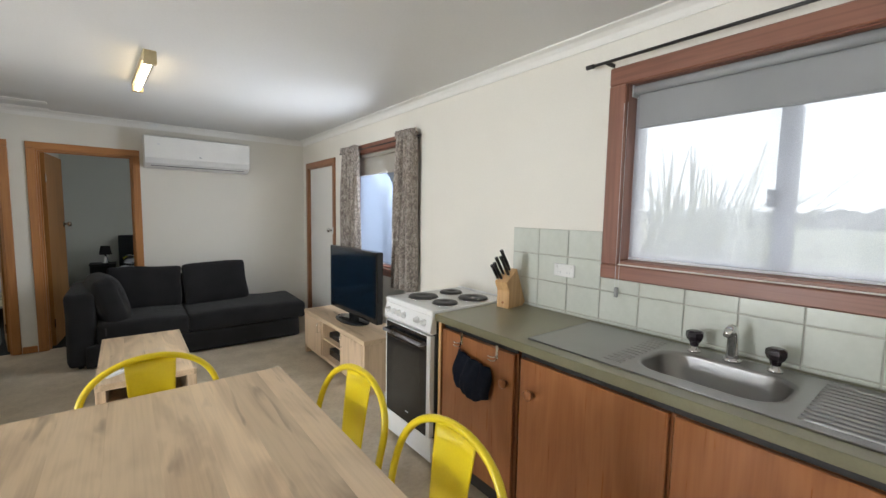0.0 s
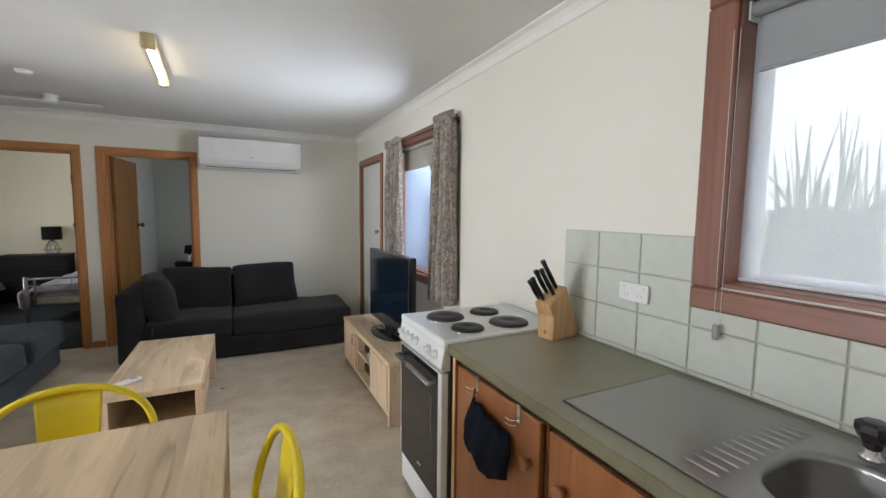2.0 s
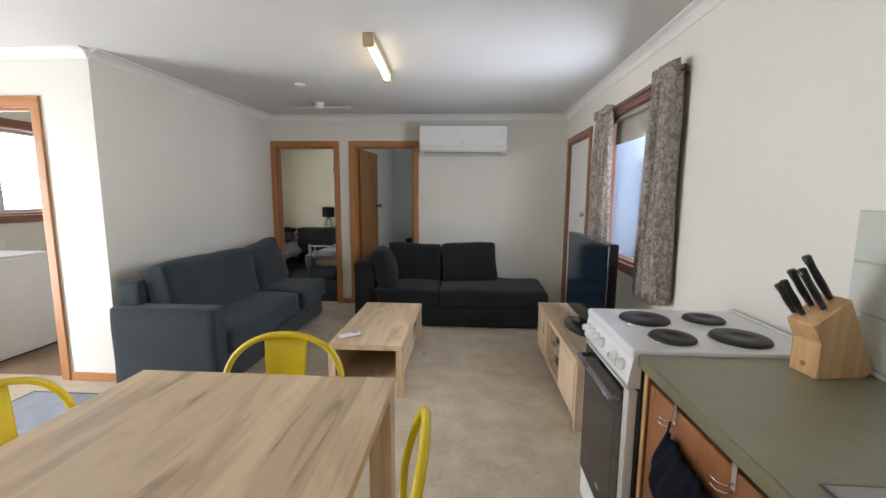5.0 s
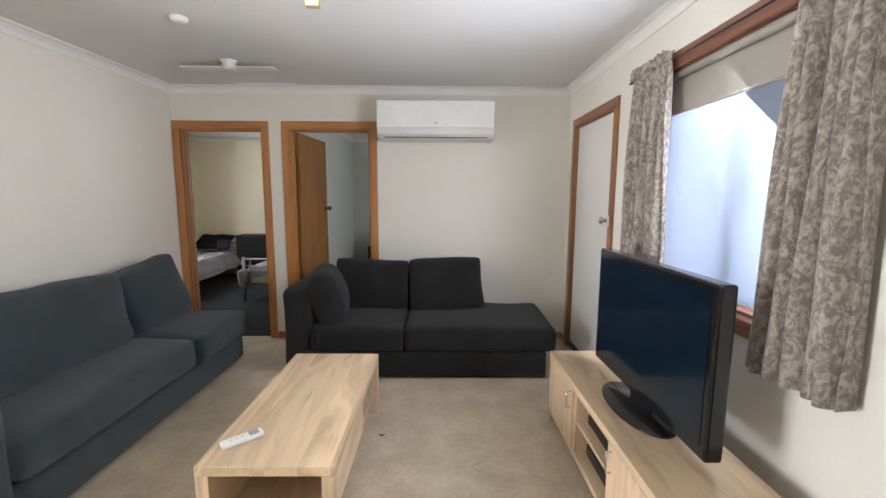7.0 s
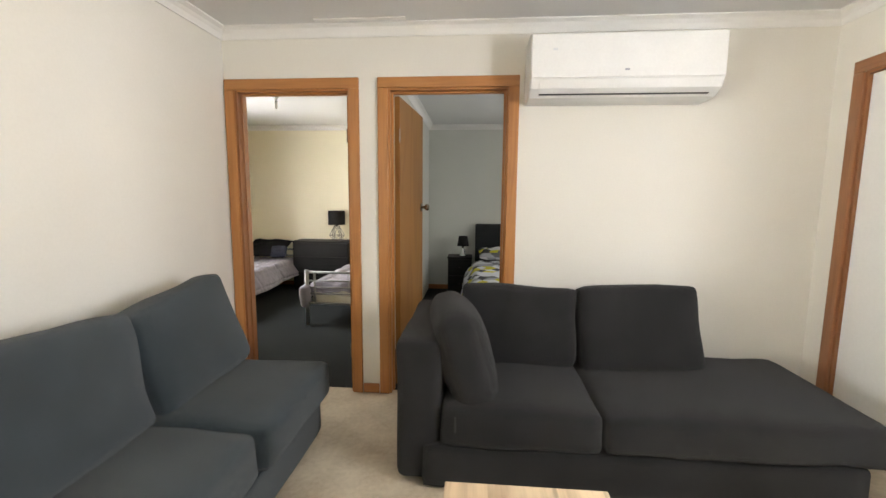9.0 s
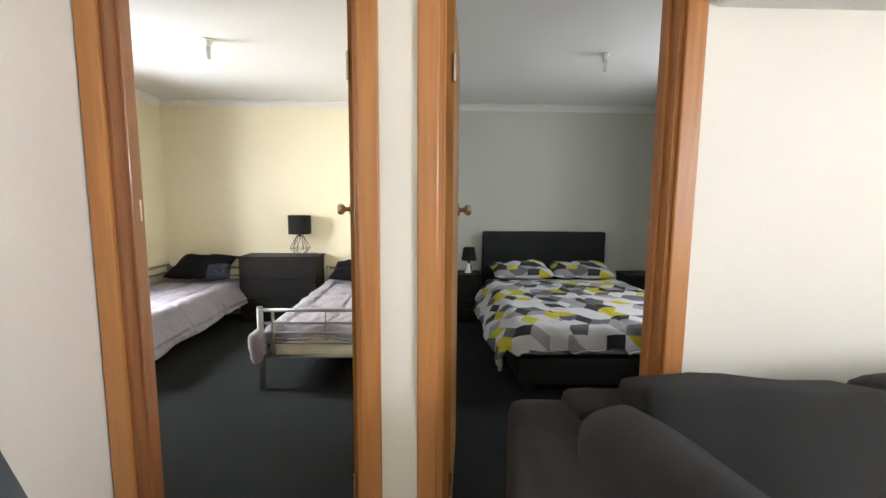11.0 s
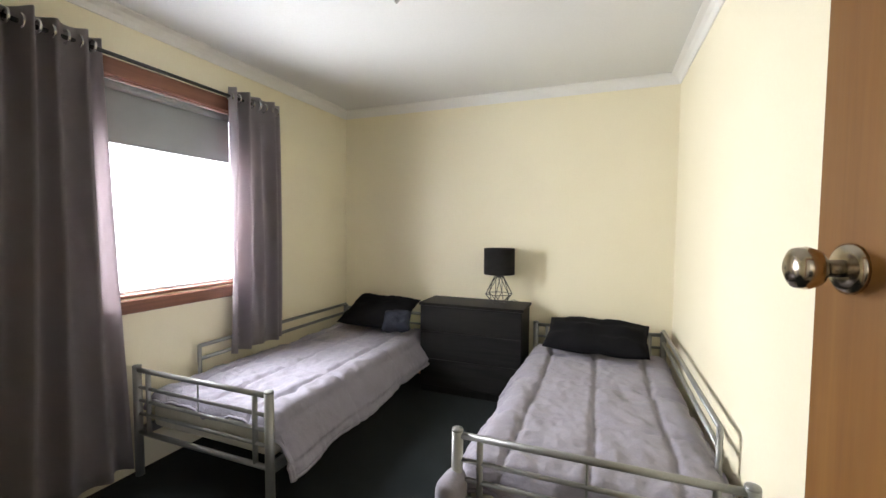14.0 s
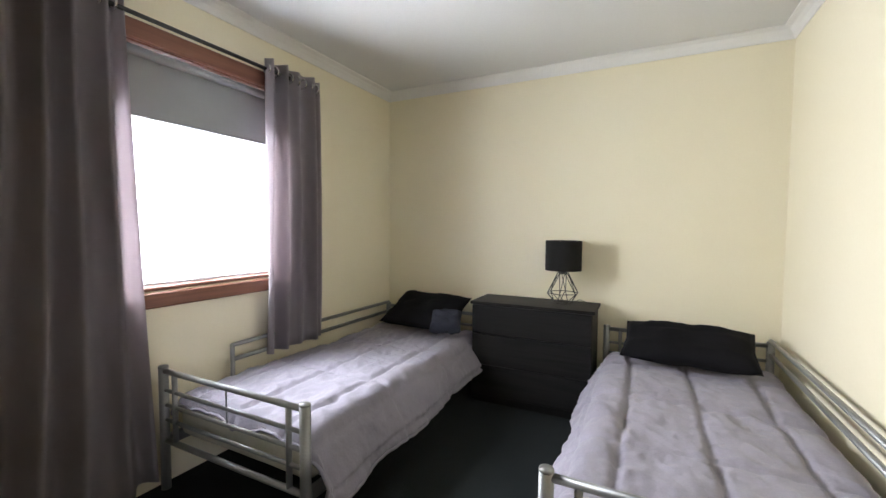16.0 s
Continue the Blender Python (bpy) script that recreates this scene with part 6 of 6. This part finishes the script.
def nightstand(place):
    n = thing("bedside_table", place, "black-brown bedside table with one drawer", "bedside table", group="bedside tables")
    part("carcass", slab(-0.165, 0.165, -0.16, 0.16, 0.03, 0.515, 0.002), BLACK_BROWN, n)
    part("top", slab(-0.175, 0.175, -0.18, 0.17, 0.515, 0.535, 0.002), BLACK_BROWN, n)
    for z0, z1 in ((0.05, 0.272), (0.28, 0.508)):
        d = part("drawer_front", slab(-0.16, 0.16, -0.176, -0.16, z0, z1, 0.002), BLACK_BROWN, n)
        part("knob", lathe(bmesh.new(), [(0.008, 0), (0.012, 0.014), (0.003, 0.018)], pose(0, -0.176, (z0 + z1) / 2, 90, 0, 0), 12), MATT_BLACK, d)
    for x in (-0.14, 0.14):
        part("foot", slab(x - 0.02, x + 0.02, -0.14, 0.14, 0, 0.03), MATT_BLACK, n)


nightstand((-2.28, 3.18, 0))
nightstand((-0.33, 3.18, 0))
bl = thing("table_lamp", (-2.24, 3.16, 0.535), "small bedside lamp with black shade and chrome base", "table lamp")
part("base", lathe(bmesh.new(), [(0.055, 0), (0.055, 0.01), (0.03, 0.03), (0.034, 0.07), (0.018, 0.11), (0.012, 0.15)], None, 24), CHROME, bl, "chrome turned base", True)
part("shade", lathe(bmesh.new(), [(0.085, 0.145), (0.085, 0.148), (0.062, 0.285), (0.058, 0.287)], None, 28), SHADE_BLACK, bl, "black tapered shade", True)

# ---- laundry ----
wm = thing("washing_machine", (-5.345, -1.94, 0.004), "white top-loading washing machine in the laundry", "washing machine")
part("body", slab(-0.29, 0.29, -0.30, 0.30, 0.015, 0.86, 0.010, 2), ENAMEL, wm)
part("lid", slab(-0.17, 0.27, -0.25, 0.25, 0.860, 0.880, 0.008, 2), PLASTIC_WHITE, wm, "flat white lid")
part("control_panel", slab(-0.29, -0.18, -0.30, 0.30, 0.862, 0.96, 0.012, 2), PLASTIC_WHITE, wm, "raised rear control panel")
part("dial", lathe(bmesh.new(), [(0.03, 0), (0.028, 0.018), (0.004, 0.020)], pose(-0.18, 0.14, 0.915, 0, 90, 0), 18), ALU_GREY, wm, smooth=True)
for x in (-0.25, 0.25):
    part("foot", slab(x - 0.02, x + 0.02, -0.26, 0.26, 0, 0.015), MATT_BLACK, wm)
bx = thing("cardboard_box", (-5.40, -1.42, 0.004), "small brown box on the laundry floor", "box")
part("carton", slab(-0.10, 0.10, -0.10, 0.10, 0, 0.12, 0.003), surface("brown_card", (0.12, 0.08, 0.05), (0.18, 0.12, 0.08), 0.8, 9, 90, 0.1), bx)

# ---- outdoors ----
ground = bmesh.new()
bmesh.ops.create_grid(ground, x_segments=60, y_segments=60, size=900)
for v in ground.verts:
    v.co.z = -0.35 + (0.0 if v.co.length < 40 else 0.6 * noise.noise(v.co * 0.01))
structure("ground", ground, GRASS, "open green pasture reaching to the horizon", "ground")
structure("foundation", slab(WEST - 0.2, EAST + 0.2, SOUTH - 0.2, NORTH + 0.2, -0.36, -0.1), CLADDING, "low white house foundation", "foundation")


def flax(place, high, blades, seed):
    rnd = random.Random(seed)
    f = thing("flax_bush", place, "tall flax bush with long strap leaves outside the window", "bush")
    bm = bmesh.new()
    for k in range(blades):
        a = rnd.uniform(0, 2 * math.pi)
        lean, ln, w = rnd.uniform(0.05, 1.0), high * rnd.uniform(0.6, 1.08), rnd.uniform(0.020, 0.044)
        bx, by = rnd.uniform(-0.22, 0.22), rnd.uniform(-0.28, 0.28)
        side = Vector((-math.sin(a), math.cos(a), 0))
        prev = None
        for j in range(8):
            v = j / 7
            out = lean * v ** 1.6 * ln * 0.8
            q = Vector((bx + math.cos(a) * out, by + math.sin(a) * out, ln * (v - 0.28 * lean * v ** 3)))
            half = w * (1 - v ** 2.2) + 0.001
            edge = (bm.verts.new(q - side * half), bm.verts.new(q + Vector((math.cos(a), math.sin(a), 0)) * -half * 0.5), bm.verts.new(q + side * half))
            if prev:
                bm.faces.new((prev[0], prev[1], edge[1], edge[0]))
                bm.faces.new((prev[1], prev[2], edge[2], edge[1]))
            prev = edge
    part("leaves", bm, LEAF, f)
    return f


flax((2.35, -4.00, -0.36), 2.50, 460, 4)
flax((2.9, -5.05, -0.36), 1.62, 240, 11)
bd = bmesh.new()
wide = [bd.verts.new((130, y, z)) for y, z in ((-420, -6), (320, -6), (320, 170), (-420, 170))]
bd.faces.new(wide)
structure("backdrop", bd, glow("overcast_sky_glow", (0.94, 0.97, 1.0), 1.7), "pale overcast sky beyond the pasture", "sky")
hb = thing("distant_hedge", (0, 0, 0), "dark line of trees far across the pasture", "hedge", kind="stuff")
bm = bmesh.new()
rnd = random.Random(2)
for k in range(150):
    y = -170 + k * 1.9 + rnd.uniform(-0.5, 0.5)
    x, r = 105 + rnd.uniform(-3, 3), rnd.uniform(1.6, 3.0)
    made = bmesh.ops.create_icosphere(bm, subdivisions=2, radius=r, matrix=Matrix.Translation((x, y, 0.8)))["verts"]
    for v in made:
        v.co += noise.noise_vector(v.co * 0.8) * 0.9
        v.co.z = max(v.co.z, -0.6)
part("foliage", bm, HEDGE, hb)
